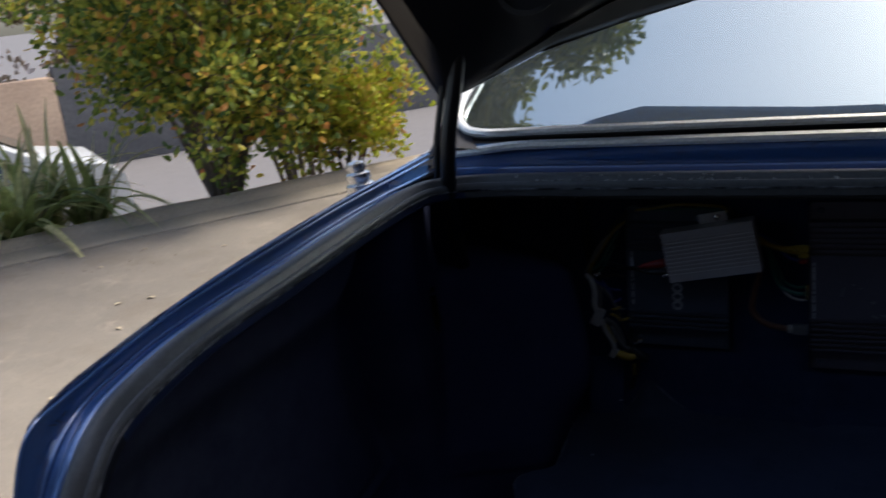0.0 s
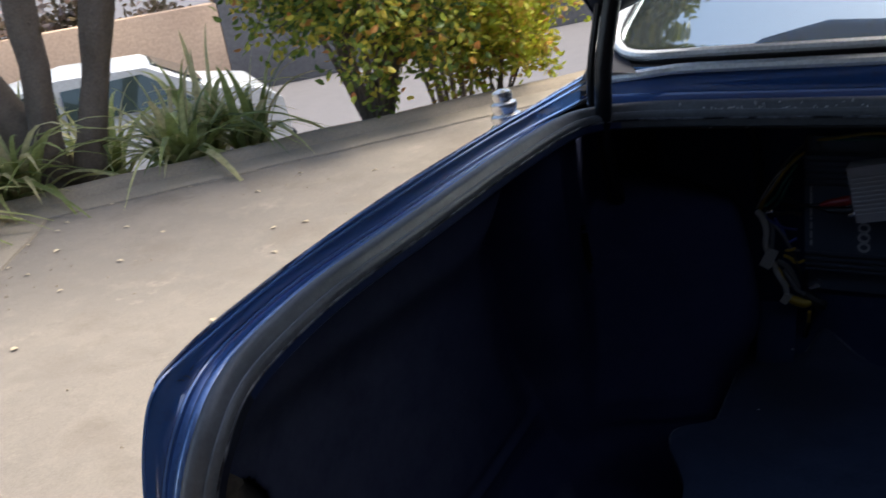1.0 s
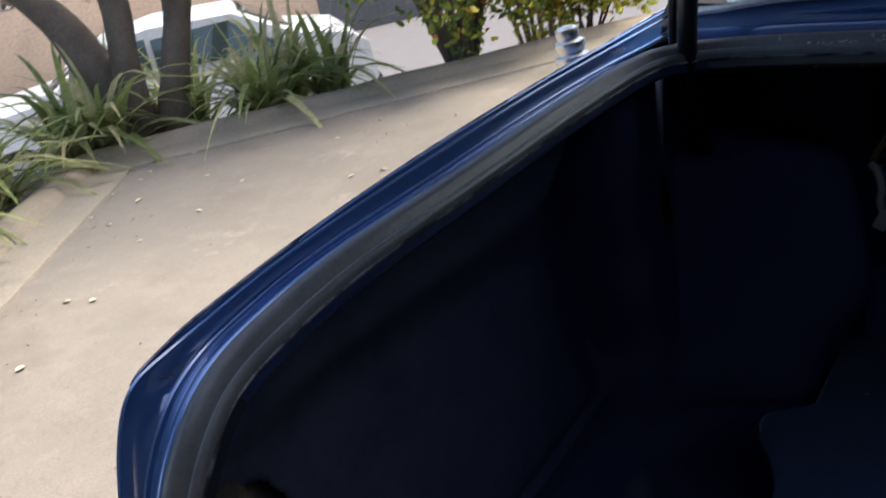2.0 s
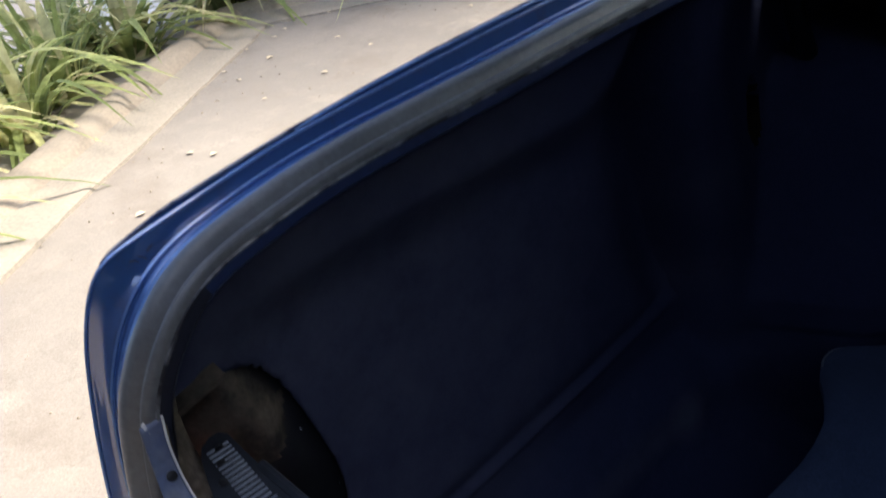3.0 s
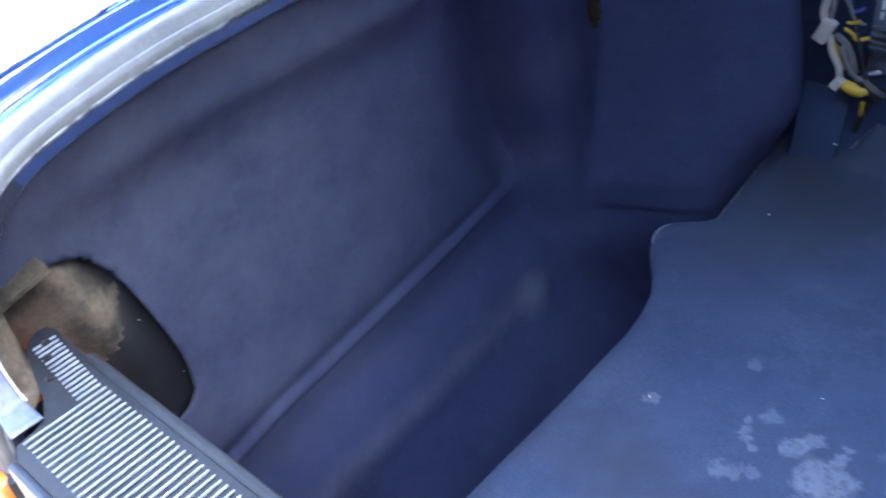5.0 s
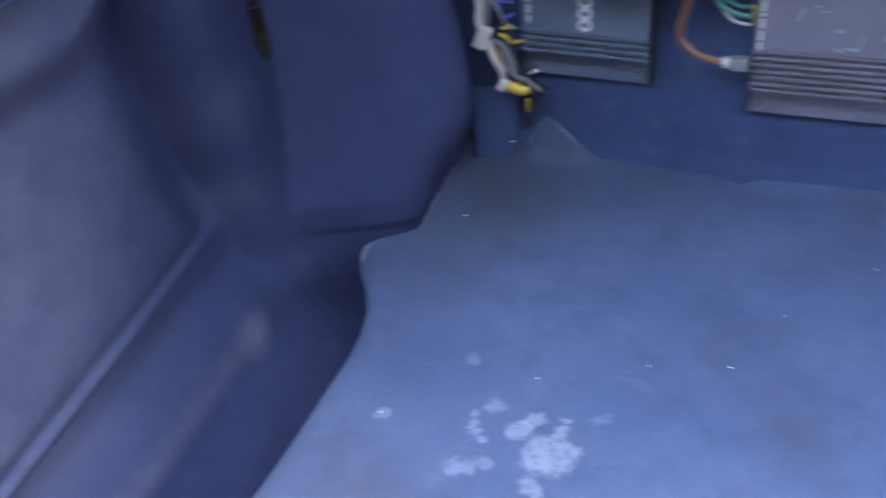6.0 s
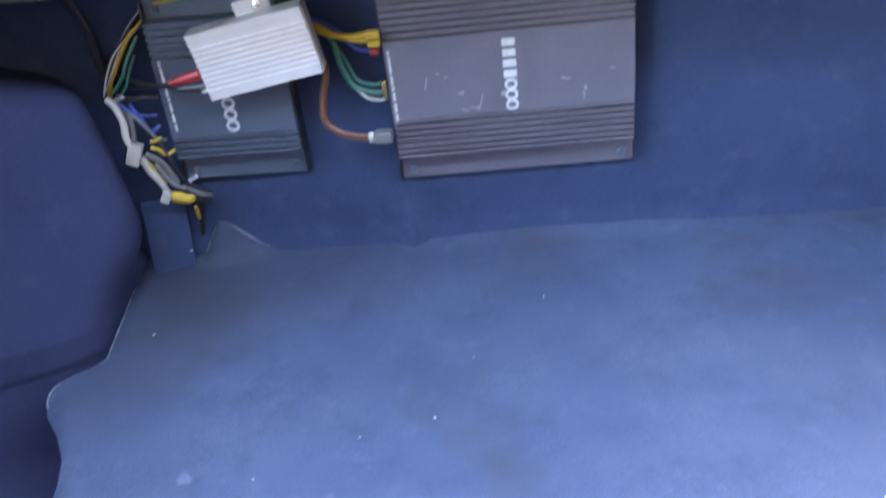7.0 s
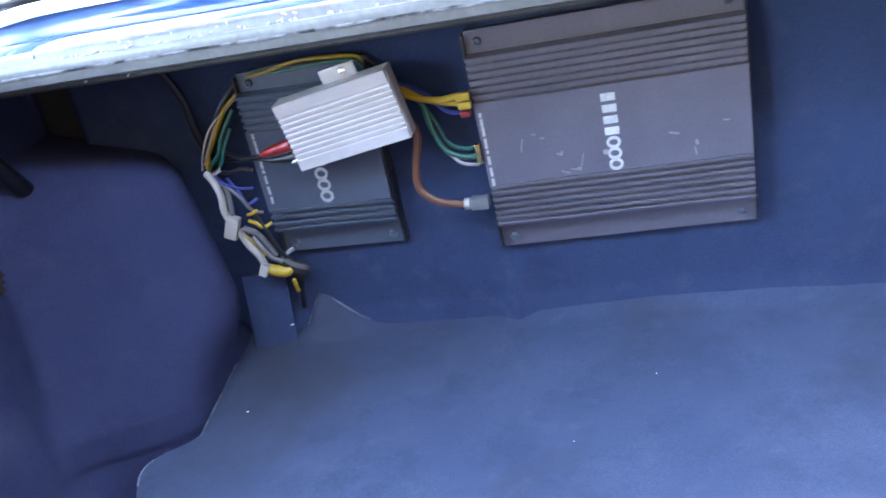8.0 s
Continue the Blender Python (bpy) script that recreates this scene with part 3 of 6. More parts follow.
for a, b in (((-0.6834, -0.1045, 0.4540), (-0.6818, -0.0985, 0.4512)), ((-0.6826, -0.0975, 0.4552), (-0.6812, -0.0925, 0.4508)), ((-0.6822, -0.0900, 0.4562), (-0.6830, -0.0840, 0.4590))):
    part("scratch", tubed([a, tuple((p + q) / 2 + 0.0006 for p, q in zip(a, b)), b], 0.0005, 6, 3), M_BLACK, car, "dark scratch in the paint")
part("bumper", boxed(-0.735, 0.735 + 2 * XC, -0.225, -0.16, -0.25, -0.10, 0.02), M_SILL, car, "dark plastic rear bumper")


def tail_lamp(flip):
    """Wrap-round lamp under the fender corner: an amber band outside, red within."""
    turn = mirrored if flip else (lambda b: b)
    lamp = part("tail_lamp", turn(boxed(-0.722, -0.606, -0.186, -0.100, -0.08, 0.223, 0.008)), M_SILL, car)
    part("amber_lens", turn(boxed(-0.665, -0.611, -0.193, -0.160, -0.075, 0.222, 0.006)), M_AMBER, lamp, "amber lens")
    part("amber_lens", turn(boxed(-0.727, -0.666, -0.193, -0.090, -0.075, 0.224, 0.008)), M_AMBER, lamp, "amber indicator lens")
    part("red_lens", turn(boxed(-0.714, -0.690, -0.1970, -0.19, -0.07, 0.205, 0.002)), M_RED, lamp, "thin red band in the lamp")


tail_lamp(False)
tail_lamp(True)

# cowl between the opening and the rear window
COWL = [(0.036, 0.001), (0.0375, 0.010), (0.0405, 0.0145), (0.046, 0.016), (0.056, 0.024), (0.066, 0.036), (0.072, 0.044), (0.085, 0.046)]
COWL_KEYS = [((-0.645, 0.716, 0.487), (0, 1, 0), (0, 0, 1)), ((-0.56, 0.720, 0.486), (0, 1, 0), (0, 0, 1)), ((-0.30, 0.721, 0.485), (0, 1, 0), (0, 0, 1)),
             ((XC, 0.722, 0.484), (0, 1, 0), (0, 0, 1)), ((0.30 + 2 * XC, 0.721, 0.485), (0, 1, 0), (0, 0, 1)), ((0.56 + 2 * XC, 0.720, 0.486), (0, 1, 0), (0, 0, 1)), ((0.645 + 2 * XC, 0.716, 0.487), (0, 1, 0), (0, 0, 1))]
C_PATH = stations(COWL_KEYS, 8)
part("rear_cowl", sweep(bmesh.new(), C_PATH, COWL), M_PAINT, car, "dark blue cowl below the rear window")
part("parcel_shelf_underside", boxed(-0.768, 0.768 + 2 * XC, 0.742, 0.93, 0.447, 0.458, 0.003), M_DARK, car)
part("shelf_lip", boxed(-0.60, 0.60 + 2 * XC, 0.738, 0.748, 0.450, 0.476, 0.003), M_LIP, car, "dark steel lip with paint chips")

# rear window: two bright strips, the pane, the pillars, the roof
G0, G1 = Vector((0, 0.805, 0.551)), Vector((0, 1.42, 0.965))


def pane_point(u, v):
    """u: -1 to 1 across, v: 0 to 1 up the pane; bowed a little."""
    r = max(0.0, 1 - v / 0.11)
    half = (0.658 + XC - 0.10 * v) - 0.075 * (1 - math.sqrt(max(0.0, 1 - r * r)))
    p = G0.lerp(G1, v)
    return Vector((XC + u * half, p.y + 0.05 * (1 - u * u) * 0.3 - 0.006, p.z + 0.020 * (1 - u * u) * v))


def rear_window():
    w = part("rear_window", skin_of([[pane_point(u, v) for u in np.linspace(-1, 1, 33)] for v in list(np.linspace(0, 0.11, 9)) + list(np.linspace(0.16, 1, 10))]), M_GLASS, car, "tinted rear window reflecting sky and trees")
    w.visible_shadow = False
    bend = [1, 0.8, 0.6, 0.4, 0.25, 0.15, 0.11, 0.075, 0.045, 0.022, 0.008]
    edge = [pane_point(-1, v) for v in bend] + [pane_point(u, 0) for u in np.linspace(-0.99, 0.99, 25)] + [pane_point(1, v) for v in bend[::-1]]
    part("window_gasket", tubed([p + Vector((0, -0.006, -0.004)) for p in edge], 0.010, 8, 2), M_BLACK, w)
    part("bright_strip", tubed([p + Vector((0, -0.013, 0.003)) for p in edge], 0.0075, 8, 2), M_BRIGHT, w, "thin chrome strip round the window")
    low = [Vector((XC + u * (0.665 + XC), 0.776 + 0.012 * (1 - u * u), 0.533 - 0.012 * smooth01(0.8, 1, abs(u)))) for u in np.linspace(-1, 1, 25)]
    part("lower_strip", tubed(low, 0.0082, 8, 2), M_BRIGHT, w, "chrome strip along the cowl")


rear_window()


def pillar():
    rows = []
    for v in np.linspace(-0.02, 1, 12):
        a = pane_point(-1, max(v, 0)) + Vector((-0.006, -0.004, 0.0))
        if v < 0:
            a += Vector((0, -0.03, -0.02))
        out = -0.680 + 0.11 * max(v, 0)
        rows.append([a, (a.x * 0.6 + out * 0.4 - 0.006, a.y - 0.004, a.z + 0.004), (out - 0.01, a.y + 0.01, a.z - 0.012), (out - 0.022, a.y + 0.02, min(a.z - 0.05, 0.60 + 0.3 * v)), (out - 0.036, a.y + 0.02, 0.47)])
    return skin_of(rows)


# Near-black in place of blue paint, so the pillars look shaded.
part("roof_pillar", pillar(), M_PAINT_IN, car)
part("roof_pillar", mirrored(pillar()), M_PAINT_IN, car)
part("roof", skin_of([[(XC + u * (0.545 + XC), y, z - 0.05 * u * u) for u in np.linspace(-1.12, 1.12, 15)] for k, (y, z) in enumerate([(1.40, 0.975), (1.5, 1.005), (1.7, 1.025), (2.0, 1.03), (2.3, 1.01), (2.42, 0.985)])]), M_PAINT, car)
# Near-black boxes stand for the unlit cabin seen through the glass.
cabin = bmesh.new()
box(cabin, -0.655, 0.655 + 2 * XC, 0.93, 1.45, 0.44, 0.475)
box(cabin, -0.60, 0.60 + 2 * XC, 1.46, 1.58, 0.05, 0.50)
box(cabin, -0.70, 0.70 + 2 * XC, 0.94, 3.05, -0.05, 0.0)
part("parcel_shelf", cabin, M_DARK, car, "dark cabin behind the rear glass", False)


# the rest of the body, ahead of the rear window
M_CARGLASS = material("dark_car_glass", (0.03, 0.045, 0.045), 0.03, 0.0, 0.8)


def front_body():
    across = np.linspace(-1, 1, 17)
    bonnet = [[(XC + u * w, y, z + 0.035 * (1 - u * u)) for u in across] for y, w, z in ((3.02, 0.77, 0.515), (3.30, 0.77, 0.505), (4.0, 0.77, 0.475), (4.4, 0.77, 0.435), (4.66, 0.73, 0.38), (4.72, 0.71, 0.33), (4.74, 0.70, 0.10), (4.72, 0.70, -0.22))]
    part("bonnet", skin_of(bonnet), M_PAINT, car)
    screen = [[(XC + u * w, y + 0.05 * (1 - u * u), z + 0.02 * (1 - u * u)) for u in across] for y, w, z in ((2.42, 0.665, 0.945), (3.04, 0.735, 0.52))]
    part("windscreen", skin_of(screen), M_CARGLASS, car)
    for flip in (False, True):
        turn = mirrored if flip else (lambda b: b)
        for lo0, lo1, hi0, hi1 in ((1.22, 1.98, 1.45, 1.96), (2.04, 2.98, 2.02, 2.42)):
            panes = [[(-0.670, lo0, 0.518), (-0.670, lo1, 0.518)], [(-0.600, hi0, 0.93), (-0.600, hi1, 0.93)]]
            w = part("side_window", turn(skin_of(panes)), M_CARGLASS, car)
        part("door_pillar", turn(skin_of([[(-0.674, 1.98, 0.52), (-0.674, 2.04, 0.52)], [(-0.606, 1.96, 0.935), (-0.606, 2.02, 0.935)]])), M_BLACK, car)
        part("roof_rail", turn(tubed([(-0.60, 1.42, 0.93), (-0.605, 1.9, 0.945), (-0.605, 2.4, 0.93), (-0.66, 2.98, 0.53)], 0.022, 8, 6)), M_PAINT, car)


front_body()


# ---- boot lid on its goose-neck arms ----
def boot_lid():
    """Lid standing up: outer skin, pressed inner frame with round holes, arms."""
    half = [(XC, 0.756), (-0.08, 0.754), (-0.22, 0.742), (-0.36, 0.712), (-0.48, 0.680), (-0.57, 0.640), (-0.603, 0.626), (-0.622, 0.634), (-0.636, 0.682), (-0.652, 0.735), (-0.668, 0.790), (-0.690, 0.90), (-0.700, 1.22), (-0.66, 1.30), (-0.40, 1.34), (XC, 1.35)]
    ring = half + [(2 * XC - x, z) for x, z in half[-2:0:-1]]
    lean = lambda x, z: 0.70 + 0.275 * max(0, 1 - ((x - XC) / (0.6 + XC)) ** 4) * max(0, 1 - (z - 0.63) / 0.5) - 0.55 * (z - 0.63) - 0.60 * max(z - 0.88, 0)
    bm = bmesh.new()
    rows = []
    cx, cz = XC, 1.02
    for s, dy in ((1.0, 0.0), (1.0, 0.028), (0.985, 0.040), (0.7, 0.046), (0.35, 0.050)):
        rows.append([(cx + (x - cx) * s, lean(cx + (x - cx) * s, cz + (z - cz) * s) + dy, cz + (z - cz) * s) for x, z in ring])
    vs = skin(bm, rows, closed=True)
    bm.faces.new(vs[-1])
    lid = part("boot_lid", bm, M_PAINT, car, "raised dark blue boot lid seen from below")
    bm = bmesh.new()
    rows = []
    for s, dy in ((0.995, 0.002), (0.97, -0.004), (0.94, -0.016), (0.80, -0.018), (0.77, -0.006), (0.40, -0.002)):
        rows.append([(cx + (x - cx) * s, lean(cx + (x - cx) * s, cz + (z - cz) * s) + dy, cz + (z - cz) * s) for x, z in ring])
    vs = skin(bm, rows, closed=True)
    bm.faces.new(vs[-1][::-1])
    part("inner_frame", bm, M_BLACK, lid, "black pressed inner frame of the lid")
    for sx in (-1, 1):
        hole = bmesh.new()
        lathe(hole, [(0.050, 0.0), (0.052, 0.004), (0.044, 0.006), (0.040, -0.002), (0.038, -0.006)], 24)
        bmesh.ops.transform(hole, matrix=pose(side_of(sx, -0.455), lean(-0.455, 0.79) - 0.020, 0.79, 62, 0, 0), verts=hole.verts)
        part("access_hole", hole, M_DARK, lid)
        arm = [(side_of(sx, -0.672), 0.86, 0.24), (side_of(sx, -0.645), 0.775, 0.33), (side_of(sx, -0.624), 0.708, 0.41), (side_of(sx, -0.612), 0.682, 0.485), (side_of(sx, -0.604), 0.680, 0.56), (side_of(sx, -0.590), 0.688, 0.635), (side_of(sx, -0.575), 0.690, 0.71), (side_of(sx, -0.565), 0.676, 0.80)]
        part("hinge_arm", tubed(arm, [0.013] * 8, 10, 5), M_BLACK, lid, "curved black hinge arm")
        part("hinge_spring", tubed([(x + sx * 0.022, y + 0.004, z) for x, y, z in arm[3:7]], 0.006, 8, 5), M_BLACK, lid)


boot_lid()


def antenna():
    """Chrome foot of a retracted antenna on the fender."""
    bm = bmesh.new()
    lathe(bm, [(0.001, -0.014), (0.0225, -0.014), (0.0230, -0.002), (0.0205, 0.004), (0.0205, 0.008), (0.0185, 0.011), (0.0150, 0.014), (0.0165, 0.018), (0.0165, 0.024), (0.0125, 0.027), (0.0125, 0.031), (0.0140, 0.034), (0.0140, 0.040), (0.0100, 0.043), (0.0100, 0.046), (0.0110, 0.048), (0.0105, 0.055), (0.0060, 0.058), (0.001, 0.059)], 24)
    a = part("antenna", bm, M_CHROME, car, "chrome foot of a retracted antenna")
    a.matrix_basis = pose(-0.716, 0.580, 0.490, 0, -6, 0) @ Matrix.Diagonal((1.40, 1.40, 1.10, 1))
    part("rubber_foot", lathe(bmesh.new(), [(0.001, -0.022), (0.026, -0.022), (0.025, -0.013), (0.001, -0.012)], 24), M_RUBBER, a)


antenna()


# ---- lining of the boot ----
def crease_z(y):
    """Height of the long crease, which falls towards the sill."""
    return 0.022 - 0.07 * (0.52 - min(y, 0.52)) / 0.5


# rows of the lining from its top edge (1) to the crease (0) and the foot (-1), closer together at the crease
ROWS = [np.sign(v) * abs(v) ** 1.35 for v in np.linspace(1, -1, 121)]


def wider(a, b, k=0.010):
    """The larger of two numbers, eased where they meet."""
    d = min(max((a - b) / k, -30.0), 30.0)
    return b + k * math.log(1 + math.exp(d))


def wall_x(y, z):
    """Inner face of the side lining: a flat panel, an upright valley, a pillar, then the wheel arch; a foot below."""
    zc = min(max(z, -0.02), 0.36)
    crease = crease_z(y)
    # flat panel, curving in at the rear corner and receding into the valley
    panel = np.interp(y, [-0.15, -0.11, -0.06, 0.0, 0.10, 0.30, 0.60], [-0.668, -0.690, -0.715, -0.730, -0.736, -0.733, -0.731])
    start = 0.520 - 0.33 * max(zc - 0.04, 0.0)
    panel -= 0.064 * smooth01(start - 0.02, 0.590, y) * smooth01(-0.01, 0.13, z)
    # long rolled crease, then the foot swelling to a rounded crest before it drops
    under = crease - z
    panel += 0.008 * smooth01(-0.12, -0.02, under) - 0.0040 * math.exp(-((under + 0.014) / 0.010) ** 2)
    panel += 0.0055 * math.exp(-((under - 0.001) / 0.0055) ** 2) * smooth01(0.60, 0.53, y)
    panel += 0.046 * smooth01(0.035, 0.135, under) + 0.010 * smooth01(0.12, 0.20, under) + 0.16 * smooth01(0.17, 0.34, under)
    panel += 0.068 * smooth01(0.30, 0.445, z) * smooth01(0.72, 0.60, y) * smooth01(-0.15, 0.02, y)
    # pillar with a steep rear face
    limb = 0.590 - 0.20 * max(zc - 0.06, 0.0)
    py = [limb - 0.010, limb, limb + 0.008, limb + 0.022, limb + 0.045, limb + 0.085, limb + 0.22]
    pillar = sum(w * np.interp(y + d, py, [-0.82, -0.745, -0.712, -0.686, -0.668, -0.664, -0.685]) for d, w in ((-0.005, 0.3), (0, 0.4), (0.005, 0.3)))
    # arch beyond a soft hollow, leaning forward as it rises, with a small step under it
    up = max(zc, 0.0)
    lean = 0.38 * up + 0.006 * smooth01(-0.036, -0.052, z)
    ay = [v + lean for v in (0.600, 0.640, 0.672, 0.690, 0.708, 0.725, 0.755, 0.820, 0.960)]
    arch = sum(w * np.interp(y + d, ay, [-0.760, -0.690, -0.645, -0.595, -0.550, -0.518, -0.495, -0.483, -0.476]) for d, w in ((-0.020, 0.18), (-0.010, 0.2), (0, 0.24), (0.010, 0.2), (0.020, 0.18)))
    arch += 0.056 * smooth01(-0.02, 0.12, z) * smooth01(0.66, 0.81, y) - 0.085 * smooth01(0.815, 0.915, y) * smooth01(0.0, 0.06, z) - 0.30 * smooth01(0.285, 0.385, z) * smooth01(0.64, 0.76, y)
    soft = smooth01(-0.02, -0.10, z)
    x = wider(wider(panel, pillar, 0.004 + 0.016 * soft), arch, 0.013 + 0.010 * soft)
    t = tear(y, z)
    if t < 1.0:
        x -= 0.026 * smooth01(1.0, 0.7, t)
    return max(x, -0.796 + 0.026 * smooth01(0.26, 0.33, z)) + 0.0022 * noise.noise((y * 9, z * 9, 3)) + 0.003 * noise.noise((y * 3, z * 3, 8))


def tear(y, z):
    """Below 1 inside the ragged tear high on the lining beside the arch."""
    u, v = (y - 0.695) / 0.020, (z - 0.268) / 0.045
    return abs(u) ** 2.2 + abs(v) ** 2.2 + 0.18 * noise.noise((y * 26, z * 26, 1))


def in_hole(y, z):
    """Below 1 inside the lamp access opening; a tall rounded shape leaning forward at its foot."""
    u, v = (y + 0.062 - 0.24 * (0.227 - z)) / 0.066, (z - 0.180) / 0.128
    return (abs(u) ** 3.0 + abs(v) ** 3.0) ** (1 / 3.0)


def side_lining():
    """Panel, pillar and wheel arch in one moulding with a torn place."""
    bm = bmesh.new()
    ys, zs = np.concatenate([np.linspace(-0.150, 0.480, 84), np.linspace(0.4845, 0.780, 88), np.linspace(0.788, 0.920, 18)]), ROWS
    grid = {}
    for i, y in enumerate(ys):
        lid = np.interp(y, [-0.15, -0.12, -0.08, -0.02, 0.08, 0.25, 0.60, 0.92], [0.34, 0.385, 0.418, 0.434, 0.447, 0.453, 0.459, 0.459])
        for j, f in enumerate(ROWS):
            grid[i, j] = (y, crease_z(y) + (lid - crease_z(y)) * f if f >= 0 else crease_z(y) + (crease_z(y) + 0.315) * f)
    hole = {k: in_hole(*v) for k, v in grid.items()}
    made = {}

    def vert(k):
        if k not in made:
            y, z = grid[k]
            h = hole[k]
            if h < 1.0:
                cy, cz = -0.062 + 0.24 * (0.227 - z), 0.180
                y, z = cy + (y - cy) / max(h, 0.05), cz + (z - cz) / max(h, 0.05)
            made[k] = bm.verts.new((wall_x(y, z), y, z))
        return made[k]

    for i in range(len(ys) - 1):
        for j in range(len(zs) - 1):
            q = [(i, j), (i, j + 1), (i + 1, j + 1), (i + 1, j)]
            if sum(hole[k] < 1.0 for k in q) < 3:
                bm.faces.new([vert(k) for k in q]).material_index = int(tear(*grid[q[0]]) < 1.0)
    bmesh.ops.recalc_face_normals(bm, faces=bm.faces)
    return bm


for flip in (False, True):
    turn = mirrored if flip else (lambda b: b)
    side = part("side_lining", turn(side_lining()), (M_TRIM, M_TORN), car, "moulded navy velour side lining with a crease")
    mod = side.modifiers.new("thick", "SOLIDIFY")
    mod.thickness, mod.offset = 0.004, 1.0 if flip else -1.0
    hidden = bmesh.new()
    # Unseen sheets added to stop light leaking in past the lining.
    box(hidden, -0.807, -0.804, -0.02, 0.93, -0.05, 0.29)
    box(hidden, -0.766, -0.600, 0.925, 0.933, -0.20, 0.437)
    part("light_stop", turn(hidden), M_DARK, car)
    lamp_back = bmesh.new()
    rows = []
    for f in np.linspace(0, 1, 40):
        z = 0.335 - 0.30 * f
        rows.append([(-0.742 + 0.030 * math.exp(-((g - 0.42) / 0.22) ** 2) * math.sin(3.14 * min(1, 0.2 + f)) + 0.004 * noise.noise((g * 4, f * 5, 1)), -0.118 + 0.15 * g + 0.08 * (f - 0.2), z) for g in np.linspace(0, 1, 44)])
    skin(lamp_back, rows)
    # Faces turn near-black forward and towards the foot of the housing.
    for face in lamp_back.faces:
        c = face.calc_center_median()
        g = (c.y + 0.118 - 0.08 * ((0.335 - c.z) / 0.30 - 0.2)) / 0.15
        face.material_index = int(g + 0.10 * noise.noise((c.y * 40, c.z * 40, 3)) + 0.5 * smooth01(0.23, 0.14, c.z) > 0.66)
    box(lamp_back, -0.012, 0.008, -0.032, 0.032, -0.003, 0.003, 0.001, pose(-0.688, -0.098, 0.318, 14, 10, 0))
    part("lamp_housing", turn(lamp_back), (M_DIRT, M_DARK), car, "dusty brown lamp housing, near-black towards its foot")

part("well_floor", boxed(-0.80, 0.80 + 2 * XC, -0.16, 0.92, -0.325, -0.305, 0.002), M_ARCH, car)
part("rear_lining", boxed(-0.66, 0.66 + 2 * XC, -0.118, -0.100, -0.31, 0.262, 0.004), M_TRIM, car)


def bulkhead():
    """Fabric-covered bulkhead with shallow waves and a fold near its foot."""
    rows = []
    for z in np.linspace(-0.31, 0.44, 44):
        row = []
        for x in np.linspace(-0.62, 0.62 + 2 * XC, 140):
            fold = -0.016 * math.exp(-((x + 0.066) / 0.018) ** 2) * smooth01(0.10, 0.03, z)
            wave = 0.003 * noise.noise((x * 5, z * 5, 1)) + 0.0015 * noise.noise((x * 16, z * 16, 5))
            row.append((x, 0.912 + fold + wave - 0.008 * smooth01(0.03, 0.0, z), z))
        rows.append(row)
    return skin_of(rows)


bulk = part("bulkhead_lining", bulkhead(), M_ARCH, car, "navy fabric lining of the seat bulkhead")
bulk.modifiers.new("thick", "SOLIDIFY").thickness = -0.006
part("lining_flap", boxed(-0.031, 0.031, -0.003, 0.003, -0.056, 0.056, 0.002, pose(-0.423, 0.884, 0.050, -10, 4, 14)), M_ARCH, car, "loose flap of navy lining")


# ---- sill trim with its ribs ----
SILL_Z = 0.288
left_end = [(-0.60, -0.092), (-0.658, -0.090), (-0.666, -0.094), (-0.667, -0.102), (-0.660, -0.113), (-0.645, -0.121), (-0.615, -0.130), (-0.592, -0.136), (-0.576, -0.143), (-0.566, -0.155), (-0.563, -0.172), (-0.55, -0.178)]
outline = left_end + [(2 * XC - x, y) for x, y in left_end[::-1]]
bm = prism(bmesh.new(), outline[::-1], SILL_Z - 0.030, SILL_Z)
bmesh.ops.recalc_face_normals(bm, faces=bm.faces)
sill = part("sill_trim", bm, M_SILL, car, "grey ribbed plastic sill trim", False)
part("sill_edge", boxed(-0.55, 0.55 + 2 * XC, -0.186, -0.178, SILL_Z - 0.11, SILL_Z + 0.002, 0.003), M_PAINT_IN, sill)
part("sill_bead", tubed([(-0.60, -0.091, SILL_Z - 0.001), (-0.3, -0.090, SILL_Z - 0.001), (0.3 + 2 * XC, -0.090, SILL_Z - 0.001), (0.60 + 2 * XC, -0.091, SILL_Z - 0.001)], 0.005, 8, 6), M_SILL, sill, "grimy inner edge of the sill")
BRACKET = [(-0.6272, 0.357, -0.158, -0.1405), (-0.6215, 0.335, -0.161, -0.1450), (-0.6125, 0.313, -0.164, -0.1470), (-0.6015, 0.298, -0.167, -0.1475), (-0.592, 0.2915, -0.169, -0.147), (-0.568, 0.2905, -0.172, -0.147)]
